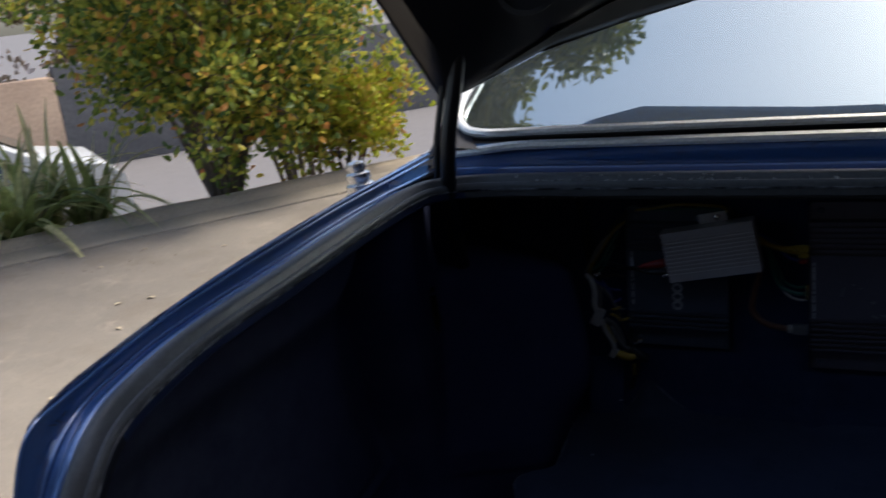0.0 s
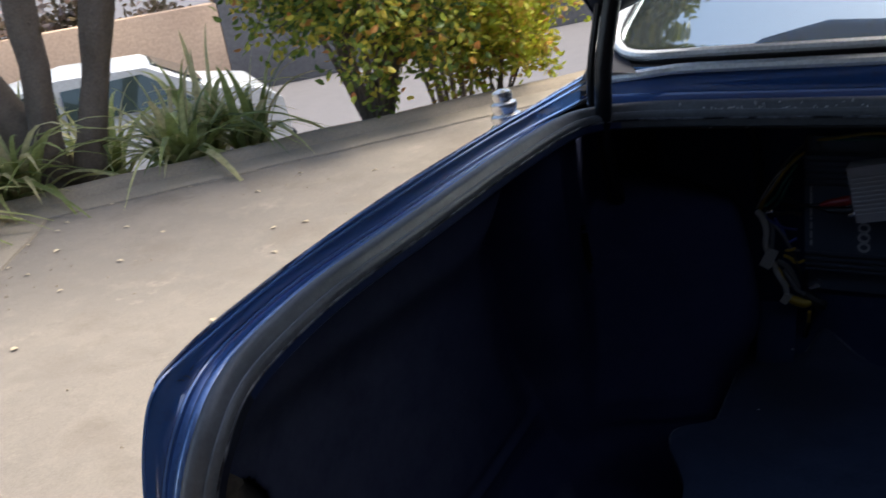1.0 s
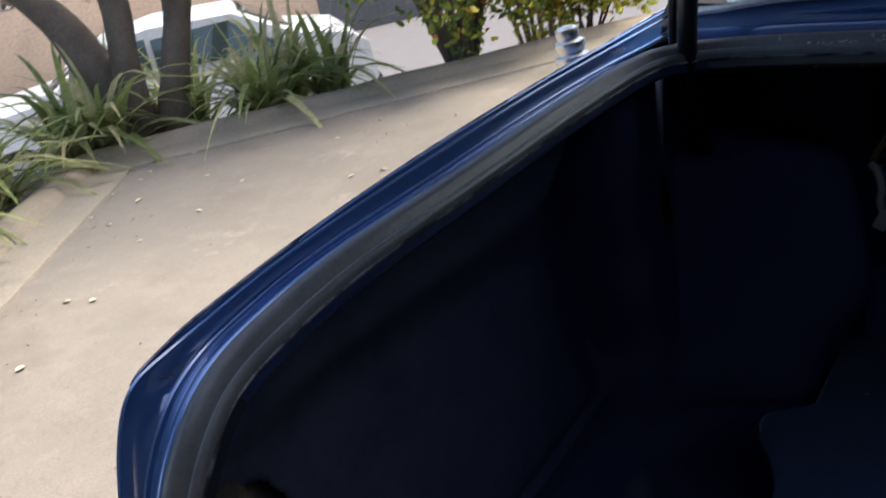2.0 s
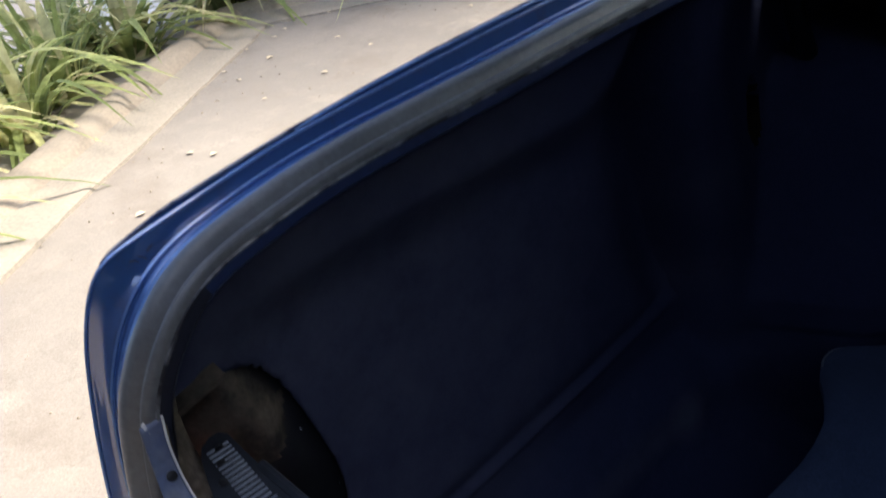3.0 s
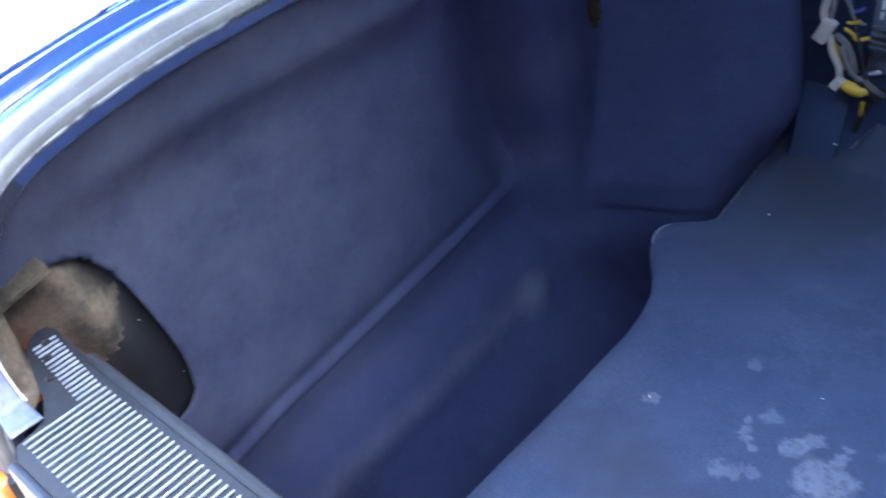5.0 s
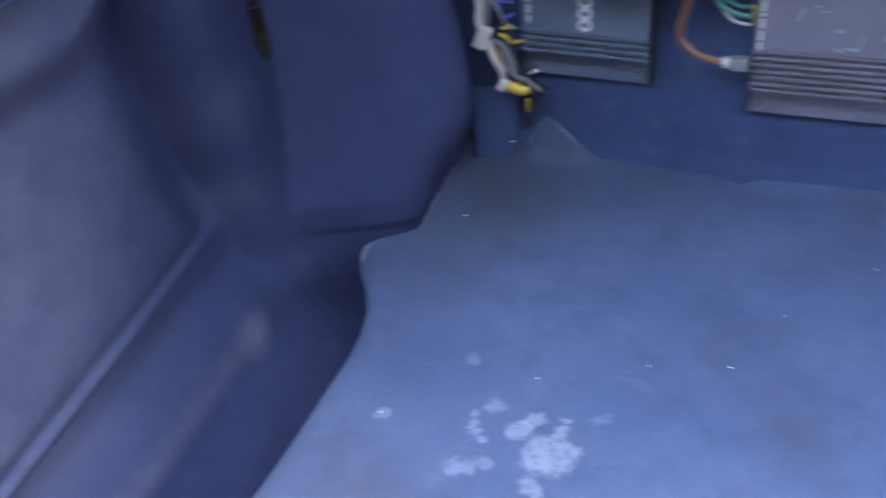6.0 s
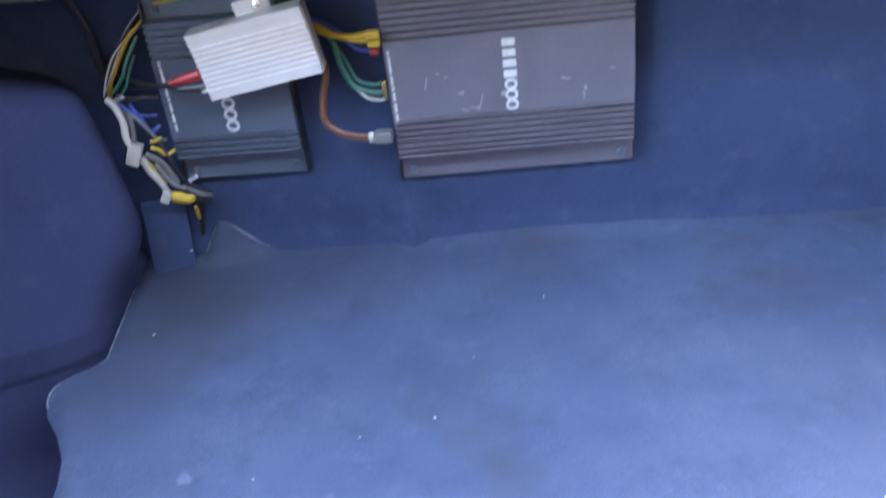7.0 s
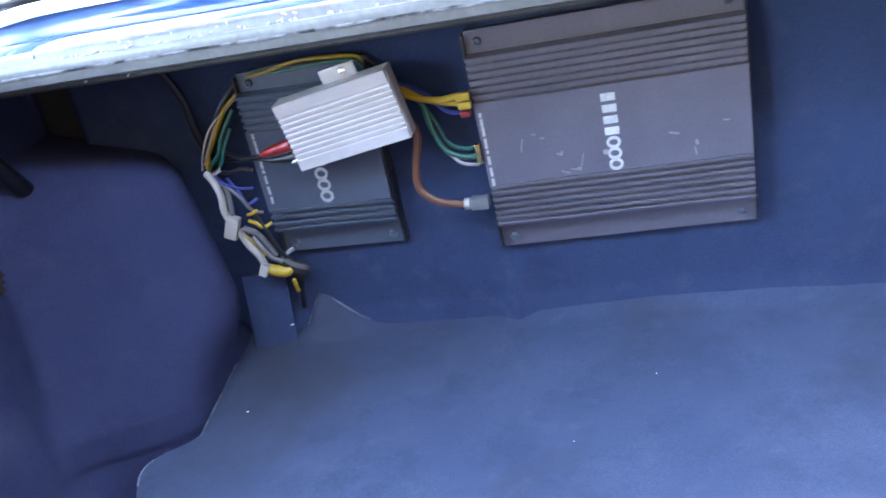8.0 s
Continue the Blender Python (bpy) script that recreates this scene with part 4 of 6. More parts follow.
for flip in (False, True):
    turn = mirrored if flip else (lambda b: b)
    smooth_rows = catmull(BRACKET, 5)
    bracket = part("corner_bracket", turn(skin_of([[(x, o + (i - o) * f, z) for f in (0, 0.1, 0.5, 0.9, 1)] for x, z, o, i in smooth_rows])), M_PALE, car, "pale blue worn corner bracket")
    bracket.modifiers.new("thick", "SOLIDIFY").thickness = 0.0015
    part("bracket_edge", turn(tubed([(x + 0.0022, i + 0.0006, z + 0.0016 + 0.0006 * noise.noise((z * 300, 0, 0))) for x, z, o, i in smooth_rows[:-6]], 0.0010, 6, 2)), M_CHIP, bracket, "chipped white edge")
    for dy, dz, s in ((0.0015, 0.001, 0.0026), (0.0030, -0.004, 0.0016), (0.0006, -0.028, 0.0018)):
        part("paint_chip", turn(boxed(-s, s, -s * 0.6, s * 0.6, -0.0006, 0.0006, 0.0004, pose(-0.6262 - dz * 0.22, -0.1555 + dy, 0.356 + dz, 20, 62, 30))), M_CHIP, bracket)
    part("bracket_hole", turn(lathe(bmesh.new(), [(0.0042, 0), (0.0042, 0.0024), (0.0036, 0.0026), (0.0005, 0.0026)], 12, pose(-0.6135, -0.153, 0.3155, 0, 62, 0))), M_BLACK, bracket)
    part("lamp_panel", turn(skin_of([[(x - 0.062 * f, i + 0.030 * f - 0.012 * math.sin(f * 3.14), z - 0.012 - 0.008 * f + 0.004 * noise.noise((x * 60, f * 3, z * 60))) for f in np.linspace(0, 1, 9)] for x, z, o, i in smooth_rows])), M_DUST, car, "dusty brown inner panel of the corner").modifiers.new("thick", "SOLIDIFY").thickness = 0.002
    for x, y in ((-0.606, -0.121), (-0.628, -0.112), (-0.645, -0.104)):
        part("sill_screw", turn(lathe(bmesh.new(), [(0.001, 0), (0.0045, 0), (0.004, 0.002), (0.001, 0.003)], 10, pose(x, y, SILL_Z))), M_BLACK, sill)

# thin raised ribs
long_rib = part("rib", boxed(-0.0006, 0.0006, -0.0335, 0.0335, 0, 0.0020, 0.0004), M_RIB, sill)
long_rib.matrix_basis = pose(-0.5590, -0.1345, SILL_Z)
for k in range(1, 201):
    same_part("rib", long_rib, sill, pose(-0.5590 + 0.0068 * k, -0.1345, SILL_Z))
short_rib = part("rib", boxed(-0.0006, 0.0006, -0.010, 0.010, 0, 0.0020, 0.0004), M_RIB, sill)
short_rib.matrix_basis = pose(-0.5660, -0.112, SILL_Z)
for k in range(14):
    for sx in (-1, 1):
        if k or sx > 0:
            same_part("rib", short_rib, sill, pose(side_of(sx, -0.5660 - 0.0062 * k), -0.112 + 0.00055 * k, SILL_Z))


# ---- floor board with its carpet ----
M_FRAY = two_scale("frayed_carpet_backing", (0.11, 0.12, 0.15), (0.03, 0.038, 0.065), 40.0, 200.0, 0.95, 0.0, 0.2, 0.4, 0.001, 0.12)
def floor_board():
    """Loose carpeted board; notched round the wheel arches, curled up at one end of its front edge."""
    left = [(-0.449, -0.085), (-0.447, 0.13), (-0.444, 0.30), (-0.444, 0.42), (-0.448, 0.46), (-0.458, 0.50), (-0.480, 0.54), (-0.503, 0.57), (-0.517, 0.60), (-0.519, 0.622), (-0.508, 0.640), (-0.485, 0.655), (-0.467, 0.675), (-0.470, 0.72), (-0.474, 0.78), (-0.480, 0.85), (-0.486, 0.902)]
    ys = np.concatenate([np.linspace(-0.085, 0.44, 30), np.linspace(0.45, 0.70, 34), np.linspace(0.71, 0.902, 22)])
    lx = np.interp(ys, [p[1] for p in left], [p[0] for p in left])
    top, low = [], []
    for y, x0 in zip(ys, lx):
        row = []
        for s in np.linspace(0, 1, 91):
            x = x0 + (2 * XC - 2 * x0) * s
            z = 0.002 * noise.noise((x * 6, y * 6, 0)) + 0.001 * noise.noise((x * 18, y * 18, 4))
            z += 0.054 * (math.exp(-((x + 0.352) / 0.018) ** 2) * (x < -0.352) + math.exp(-((x + 0.352) / 0.046) ** 2) * (x >= -0.352)) * smooth01(0.866, 0.902, y)
            z += 0.010 * smooth01(0.87, 0.902, y) * (0.5 + 0.5 * math.sin(x * 9))
            edge = min(s, 1 - s) * (2 * XC - 2 * x0)
            z -= 0.008 * smooth01(0.012, 0.0, edge)
            row.append((x, y, z))
        top.append(row)
        low.append([(x, y, z - 0.014) for x, y, z in row])
    bm = bmesh.new()
    a, b = skin(bm, top), skin(bm, low)
    rim_a = a[0] + [r[-1] for r in a[1:]] + a[-1][-2::-1] + [r[0] for r in a[-2:0:-1]]
    rim_b = b[0] + [r[-1] for r in b[1:]] + b[-1][-2::-1] + [r[0] for r in b[-2:0:-1]]
    for i in range(len(rim_a)):
        j = (i + 1) % len(rim_a)
        bm.faces.new((rim_a[i], rim_b[i], rim_b[j], rim_a[j]))
    bmesh.ops.recalc_face_normals(bm, faces=bm.faces)
    board = thing("floor_board", "loose navy carpeted board on the boot floor, pale stains", "floor board")
    part("carpet", bm, M_CARPET, board)
    part("frayed_edge", tubed([Vector(r[0]) + Vector((0.002, 0, 0.0010)) for r in top[48:84:2]], 0.0016, 6, 2), M_FRAY, board, "pale frayed carpet edge")
    part("frayed_edge", tubed([Vector(p) + Vector((0, 0, 0.0006)) for p in top[-1][::2]], 0.0014, 6, 2), M_FRAY, board, "pale frayed carpet edge")
    for sx in (-1, 1):
        part("support_batten", boxed(*sorted((side_of(sx, -0.30), side_of(sx, -0.36))), -0.05, 0.85, -0.304, -0.015, 0.003), M_DARK, board)
    return board


floor_board()


# ---- amplifiers on the bulkhead ----
def heatsink(w, bands, depth):
    """An extrusion along x; bands: (z0, z1, kind) from the foot up, kind 'flange', 'fins' or 'flat'."""
    prof = []
    for z0, z1, kind in bands:
        if kind == "flange":
            prof += [(z0, 0.022), (z1, 0.022)]
        elif kind == "flat":
            prof += [(z0, 0.0015), (z0 + 0.001, 0.0), (z1 - 0.001, 0.0), (z1, 0.0015)]
        else:
            n = max(2, round((z1 - z0) / 0.0088))
            p = (z1 - z0) / n
            for k in range(n):
                z = z0 + k * p
                prof += [(z, 0.008), (z + p * 0.52, 0.008), (z + p * 0.56, 0.001), (z + p * 0.62, 0.0), (z + p * 0.96, 0.0), (z + p, 0.001)]
    prof += [(bands[-1][1], depth), (bands[0][0], depth)]
    bm = bmesh.new()
    vs = skin(bm, [[(x, y, z) for z, y in prof] for x in (-w / 2, w / 2)], closed=True)
    bm.faces.new(vs[0][::-1])
    bm.faces.new(vs[1])
    bmesh.ops.recalc_face_normals(bm, faces=bm.faces)
    return bm


def logo(bm, x, z_top, length, height, shapes):
    """A wordmark as plain shapes, one below another: bars, and rings for round ones."""
    step = length / len(shapes)
    for k, kind in enumerate(shapes):
        z = z_top - (k + 0.5) * step
        if kind == "ring":
            a, b = height / 2, step * 0.56
            rows = []
            for s, y in ((1.0, 0.0), (1.0, -0.0008), (0.62, -0.0008), (0.62, 0.0)):
                rows.append([(x + a * s * math.cos(q), y, z + b * (s if s == 1 else 0.5) * math.sin(q)) for q in (2 * math.pi * i / 20 for i in range(20))])
            skin(bm, rows, closed=True)
        else:
            box(bm, x - height / 2, x + height / 2, -0.0008, 0.0003, z - step * 0.30, z + step * 0.36)
    return bm


def amplifier(name, label, w, bands, depth, mat, at, mark, strip):
    amp = thing(name, label, "amplifier", "amplifiers on the bulkhead")
    amp.matrix_basis = at
    part("heatsink", heatsink(w, bands, depth), mat, amp, "", False)
    z0, z1 = bands[0][0], bands[-1][1]
    for sx in (-1, 1):
        x = sx * (w / 2 + 0.0015)
        part("end_plate", boxed(x - 0.0015, x + 0.0015, 0.012, depth, z0 + 0.003, z1 - 0.003, 0.0008), M_BLACK, amp)
        for z in (bands[0][0] + 0.013, bands[-1][1] - 0.014):
            s = part("screw", lathe(bmesh.new(), [(0.0055, 0), (0.0055, 0.002), (0.004, 0.004), (0.002, 0.0042), (0.0015, 0.0025)], 12, pose(sx * (w / 2 - 0.015), 0.022, z, 90, 0, 0)), M_AMP2, amp)
    x, top, length, height, shapes = mark
    part("maker_mark", logo(bmesh.new(), x, top, length, height, shapes), M_PRINT, amp, "pale plain shapes of a maker's mark", False)
    bm = bmesh.new()
    sx, s0, s1 = strip
    random.seed(5)
    z = s0
    while z < s1:
        n = random.uniform(0.004, 0.014)
        box(bm, sx - 0.0022, sx + 0.0012, -0.0006, 0.0003, z, min(z + n, s1))
        z += n + random.uniform(0.001, 0.004)
    part("fine_print", bm, M_PRINT, amp, "row of tiny pale print bars", False)
    return amp


big = amplifier("amplifier", "large charcoal finned amplifier with scratched flat face", 0.318,
                [(0.0, 0.036, "flange"), (0.036, 0.098, "fins"), (0.098, 0.209, "flat"), (0.209, 0.264, "fins"), (0.264, 0.292, "flange")], 0.036,
                M_AMP, pose(0.0915, 0.872, 0.113, 0, -0.6, 0), (0.000, 0.200, 0.100, 0.017, ["bar", "bar", "bar", "bar", "ring", "ring", "ring"]), (-0.153, 0.098, 0.196))
small = amplifier("amplifier", "smaller blue-black finned amplifier under a silver box", 0.172,
                  [(0.0, 0.037, "flange"), (0.037, 0.074, "fins"), (0.074, 0.186, "flat"), (0.186, 0.234, "fins"), (0.234, 0.258, "flange")], 0.034,
                  M_AMP2, pose(-0.2865, 0.872, 0.136, 0, 0.6, 0), (0.001, 0.143, 0.064, 0.018, ["bar", "ring", "ring", "ring"]), (-0.076, 0.084, 0.184))

for x, z, w, h, a in ((-0.045, 0.090, 0.012, 0.0016, 12), (-0.058, 0.088, 0.009, 0.002, 20), (-0.036, 0.100, 0.0012, 0.016, 14), (-0.041, 0.090, 0.004, 0.004, 30), (-0.062, 0.112, 0.006, 0.002, 25), (-0.059, 0.114, 0.002, 0.003, 10), (-0.006, 0.107, 0.006, 0.005, 8),
                      (0.075, 0.120, 0.010, 0.0020, 14), (0.100, 0.105, 0.003, 0.006, -10), (0.098, 0.094, 0.0014, 0.010, -8), (-0.106, 0.130, 0.0014, 0.014, 12), (0.135, 0.128, 0.006, 0.0016, 8), (-0.090, 0.142, 0.004, 0.0016, 20), (-0.080, 0.136, 0.004, 0.0014, 5)):
    part("scratch", boxed(-w * 0.6, w * 0.6, -0.0005, 0.0003, -h * 0.6, h * 0.6, min(w, h) * 0.3, pose(x - 0.004, 0, z + 0.017, 0, a, 0)), M_SCRATCH, big)

# silver converter box tilted across the small amplifier
conv = thing("converter_box", "small ribbed silver box lying tilted across the amplifier", "converter")
conv.matrix_basis = pose(-0.2205, 0.818, 0.3375, 0, -9.7, 0)
prof = [(-0.044, 0.003), (-0.043, 0.0), (-0.030, 0.0)]
for k in range(9):
    z = -0.030 + k * 0.0068
    prof += [(z + 0.0003, 0.0036), (z + 0.0034, 0.0036), (z + 0.0040, 0.0008), (z + 0.0046, 0.0004), (z + 0.0068, 0.0008)]
prof += [(0.0312, 0.0), (0.043, 0.0), (0.044, 0.003), (0.044, 0.030), (-0.044, 0.030)]
bm = bmesh.new()
vs = skin(bm, [[(x, y, z) for z, y in prof] for x in (-0.074, 0.074)], closed=True)
bm.faces.new(vs[0][::-1])
bm.faces.new(vs[1])
bmesh.ops.recalc_face_normals(bm, faces=bm.faces)
part("case", bm, M_SILVER, conv, "", False)
for sx in (-1, 1):
    part("end_plate", boxed(*sorted((sx * 0.074, sx * 0.0755)), 0.006, 0.029, -0.0425, 0.0425, 0.0006), M_SILVER, conv)
part("mounting_tab", boxed(-0.012, 0.034, 0.026, 0.030, 0.040, 0.060, 0.0015), M_SILVER, conv, "silver mounting tab with a slot")
part("tab_screw", lathe(bmesh.new(), [(0.005, 0), (0.005, 0.002), (0.002, 0.004), (0.001, 0.004)], 12, pose(0.018, 0.026, 0.052, 90, 0, 0)), M_CHROME, conv)
part("standoff", boxed(-0.060, 0.060, 0.030, 0.055, -0.030, 0.030, 0.002), M_DARK, conv)
for z, mat in ((-0.016, "red"), (-0.032, "black")):
    part("socket", lathe(bmesh.new(), [(0.0045, 0), (0.0045, 0.010), (0.003, 0.011), (0.001, 0.011)], 14, pose(-0.0755, 0.014, z, 0, -90, 0)), M_CHROME, conv)


def plug(name, label, keys, radii, mat, tail, tail_mat, tail_r):
    """A plug with the lead that leaves it."""
    p = thing(name, label, "plug")
    part("shell", tubed(keys, radii, 12, 4), mat, p)
    part("lead", tubed(tail, tail_r, 8, 6), tail_mat, p)
    return p


plug("audio_plug", "red plug in the silver box", [(-0.296, 0.832, 0.314), (-0.306, 0.832, 0.312), (-0.330, 0.833, 0.307), (-0.340, 0.834, 0.304)], [0.0075, 0.0078, 0.0055, 0.003], WIRE["red"],
     [(-0.340, 0.834, 0.304), (-0.365, 0.840, 0.301), (-0.395, 0.860, 0.302), (-0.425, 0.885, 0.300), (-0.440, 0.895, 0.29)], WIRE["black"], 0.0026)
plug("audio_plug", "dark plug with a silver collar in the silver box", [(-0.293, 0.832, 0.2985), (-0.303, 0.832, 0.297), (-0.325, 0.834, 0.296), (-0.333, 0.835, 0.296)], [0.0055, 0.006, 0.0045, 0.0025], WIRE["black"],
     [(-0.333, 0.835, 0.296), (-0.355, 0.842, 0.298), (-0.390, 0.865, 0.290), (-0.42, 0.885, 0.285), (-0.435, 0.895, 0.27)], WIRE["black"], 0.0024)

# ---- wiring ----
loom = thing("wiring_loom", "untidy loom of yellow, black, green and white wires", "wiring")
for mat, r, keys in (
    ("yellow", 0.0030, [(-0.395, 0.880, 0.352), (-0.405, 0.876, 0.338), (-0.420, 0.872, 0.315), (-0.436, 0.874, 0.292), (-0.444, 0.885, 0.272)]),
    ("yellow", 0.0024, [(-0.372, 0.888, 0.372), (-0.392, 0.876, 0.356), (-0.410, 0.870, 0.330), (-0.430, 0.872, 0.300), (-0.440, 0.882, 0.278)]),
    ("black", 0.0028, [(-0.370, 0.890, 0.385), (-0.395, 0.882, 0.362), (-0.418, 0.878, 0.328), (-0.438, 0.880, 0.296), (-0.448, 0.890, 0.275)]),
    ("green", 0.0026, [(-0.385, 0.886, 0.352), (-0.402, 0.870, 0.325), (-0.412, 0.868, 0.305), (-0.428, 0.872, 0.288), (-0.440, 0.885, 0.280)]),
    ("white", 0.0016, [(-0.378, 0.888, 0.365), (-0.404, 0.872, 0.342), (-0.424, 0.868, 0.312), (-0.442, 0.876, 0.286)]),
    ("yellow", 0.0026, [(-0.362, 0.898, 0.388), (-0.325, 0.888, 0.394), (-0.280, 0.884, 0.402), (-0.235, 0.886, 0.400), (-0.205, 0.892, 0.394), (-0.196, 0.898, 0.375)]),
    ("black", 0.0030, [(-0.360, 0.900, 0.392), (-0.315, 0.892, 0.398), (-0.265, 0.890, 0.399), (-0.215, 0.892, 0.398), (-0.188, 0.898, 0.380), (-0.180, 0.900, 0.350)]),
    ("green", 0.0022, [(-0.350, 0.896, 0.390), (-0.300, 0.886, 0.392), (-0.250, 0.884, 0.395), (-0.210, 0.890, 0.389), (-0.190, 0.898, 0.370)]),
    ("white", 0.0050, [(-0.447, 0.880, 0.272), (-0.436, 0.872, 0.262), (-0.430, 0.868, 0.240), (-0.432, 0.866, 0.222), (-0.428, 0.866, 0.205)]),
    ("grey", 0.0034, [(-0.440, 0.880, 0.270), (-0.424, 0.876, 0.250), (-0.422, 0.870, 0.225), (-0.424, 0.866, 0.208)]),
    ("yellow", 0.0030, [(-0.424, 0.866, 0.188), (-0.412, 0.866, 0.178), (-0.405, 0.868, 0.160), (-0.398, 0.870, 0.145)]),
    ("white", 0.0048, [(-0.420, 0.866, 0.190), (-0.412, 0.864, 0.168), (-0.402, 0.864, 0.150), (-0.399, 0.868, 0.128)]),
    ("grey", 0.0042, [(-0.414, 0.868, 0.192), (-0.398, 0.870, 0.180), (-0.388, 0.872, 0.160), (-0.383, 0.874, 0.142)]),
    ("yellow", 0.0026, [(-0.404, 0.872, 0.200), (-0.392, 0.866, 0.198), (-0.385, 0.868, 0.190), (-0.374, 0.876, 0.192)]),
    ("blue", 0.0022, [(-0.420, 0.880, 0.262), (-0.405, 0.870, 0.245), (-0.398, 0.872, 0.225), (-0.386, 0.880, 0.228)]),
    ("black", 0.0026, [(-0.395, 0.872, 0.215), (-0.384, 0.868, 0.190), (-0.376, 0.870, 0.160), (-0.366, 0.874, 0.130)]),
    ("black", 0.0042, [(-0.372, 0.872, 0.128), (-0.364, 0.876, 0.115), (-0.362, 0.884, 0.095), (-0.372, 0.894, 0.070), (-0.380, 0.903, 0.040)]),
    ("yellow", 0.0030, [(-0.366, 0.870, 0.104), (-0.367, 0.874, 0.092), (-0.369, 0.880, 0.080)]),
    ("black", 0.0065, [(-0.384, 0.894, 0.366), (-0.404, 0.892, 0.345), (-0.424, 0.892, 0.315), (-0.440, 0.894, 0.288), (-0.446, 0.898, 0.268)]),
    ("white", 0.0013, [(-0.384, 0.884, 0.362), (-0.412, 0.864, 0.338), (-0.432, 0.862, 0.306), (-0.446, 0.872, 0.280)]),
    ("green", 0.0020, [(-0.392, 0.878, 0.330), (-0.400, 0.864, 0.312), (-0.408, 0.864, 0.296), (-0.420, 0.870, 0.282), (-0.430, 0.880, 0.272)]),
    ("black", 0.0030, [(-0.432, 0.880, 0.276), (-0.412, 0.872, 0.272), (-0.392, 0.870, 0.276), (-0.376, 0.872, 0.272)]),
    ("grey", 0.0022, [(-0.428, 0.874, 0.262), (-0.414, 0.868, 0.250), (-0.402, 0.866, 0.236), (-0.392, 0.868, 0.216), (-0.380, 0.872, 0.210)]),
    ("blue", 0.0018, [(-0.436, 0.878, 0.266), (-0.418, 0.868, 0.258), (-0.400, 0.868, 0.250), (-0.384, 0.874, 0.246)]),
    ("yellow", 0.0022, [(-0.400, 0.866, 0.212), (-0.392, 0.862, 0.214), (-0.384, 0.864, 0.218)]),
    ("grey", 0.0030, [(-0.404, 0.866, 0.178), (-0.392, 0.862, 0.160), (-0.384, 0.862, 0.146), (-0.372, 0.866, 0.136)]),
    ("black", 0.0090, [(-0.378, 0.876, 0.136), (-0.366, 0.874, 0.126), (-0.354, 0.876, 0.118), (-0.346, 0.882, 0.112)]),
):
    part("wire", tubed(keys, r, 8, 6), WIRE[mat], loom)
part("connector", boxed(-0.006, 0.006, -0.005, 0.005, -0.009, 0.009, 0.0015, pose(-0.400, 0.862, 0.128, 0, 30, 0)), WIRE["white"], loom, "white plastic connector")
part("crimp", boxed(-0.007, 0.007, -0.003, 0.003, -0.0025, 0.0025, 0.001, pose(-0.424, 0.868, 0.277, 0, -20, 0)), M_CHROME, loom, "bare metal crimp")
part("crimp", boxed(-0.008, 0.008, -0.003, 0.003, -0.003, 0.003, 0.001, pose(-0.356, 0.866, 0.152, 0, -25, 0)), M_CHROME, loom, "bare metal crimp")
part("connector", boxed(-0.009, 0.009, -0.007, 0.007, -0.016, 0.016, 0.002, pose(-0.426, 0.863, 0.197, 0, 24, 0)), WIRE["white"], loom, "white plastic connector")
part("taped_plug", tubed([(-0.400, 0.868, 0.130), (-0.388, 0.866, 0.124), (-0.372, 0.867, 0.120), (-0.362, 0.868, 0.123)], [0.005, 0.008, 0.008, 0.005], 10, 5), WIRE["yellow"], loom, "yellow taped plug")

feed = thing("hanging_cable", "black cable hanging beside the bulkhead", "cable")
part("wire", tubed([(-0.458, 0.860, 0.434), (-0.452, 0.872, 0.41), (-0.446, 0.884, 0.375), (-0.448, 0.892, 0.335), (-0.446, 0.896, 0.300), (-0.435, 0.898, 0.285)], 0.0055, 8, 6), WIRE["black"], feed)

leads = thing("amplifier_leads", "coloured leads running between the two amplifiers", "wiring")
for mat, r, keys in (
    ("yellow", 0.0040, [(-0.180, 0.880, 0.352), (-0.160, 0.874, 0.347), (-0.135, 0.868, 0.338), (-0.110, 0.866, 0.333), (-0.088, 0.868, 0.334)]),
    ("yellow", 0.0034, [(-0.182, 0.884, 0.356), (-0.155, 0.878, 0.350), (-0.128, 0.872, 0.334), (-0.105, 0.868, 0.328), (-0.088, 0.870, 0.324)]),
    ("blue", 0.0026, [(-0.182, 0.886, 0.360), (-0.150, 0.882, 0.352), (-0.125, 0.876, 0.338), (-0.104, 0.872, 0.316), (-0.086, 0.872, 0.311)]),
    ("green", 0.0034, [(-0.150, 0.890, 0.340), (-0.134, 0.880, 0.325), (-0.128, 0.876, 0.295), (-0.115, 0.874, 0.264), (-0.092, 0.876, 0.252), (-0.074, 0.880, 0.250)]),
    ("green", 0.0022, [(-0.140, 0.890, 0.330), (-0.122, 0.880, 0.300), (-0.110, 0.876, 0.272), (-0.088, 0.876, 0.262), (-0.073, 0.880, 0.266)]),
    ("white", 0.0020, [(-0.118, 0.880, 0.264), (-0.100, 0.874, 0.246), (-0.082, 0.876, 0.240), (-0.073, 0.880, 0.241)]),
    ("copper", 0.0052, [(-0.176, 0.890, 0.345), (-0.160, 0.880, 0.320), (-0.148, 0.874, 0.290), (-0.156, 0.872, 0.255), (-0.160, 0.872, 0.220), (-0.142, 0.870, 0.200), (-0.118, 0.868, 0.193), (-0.102, 0.868, 0.191)]),
):
    part("wire", tubed(keys, r, 8, 6), WIRE[mat], leads)
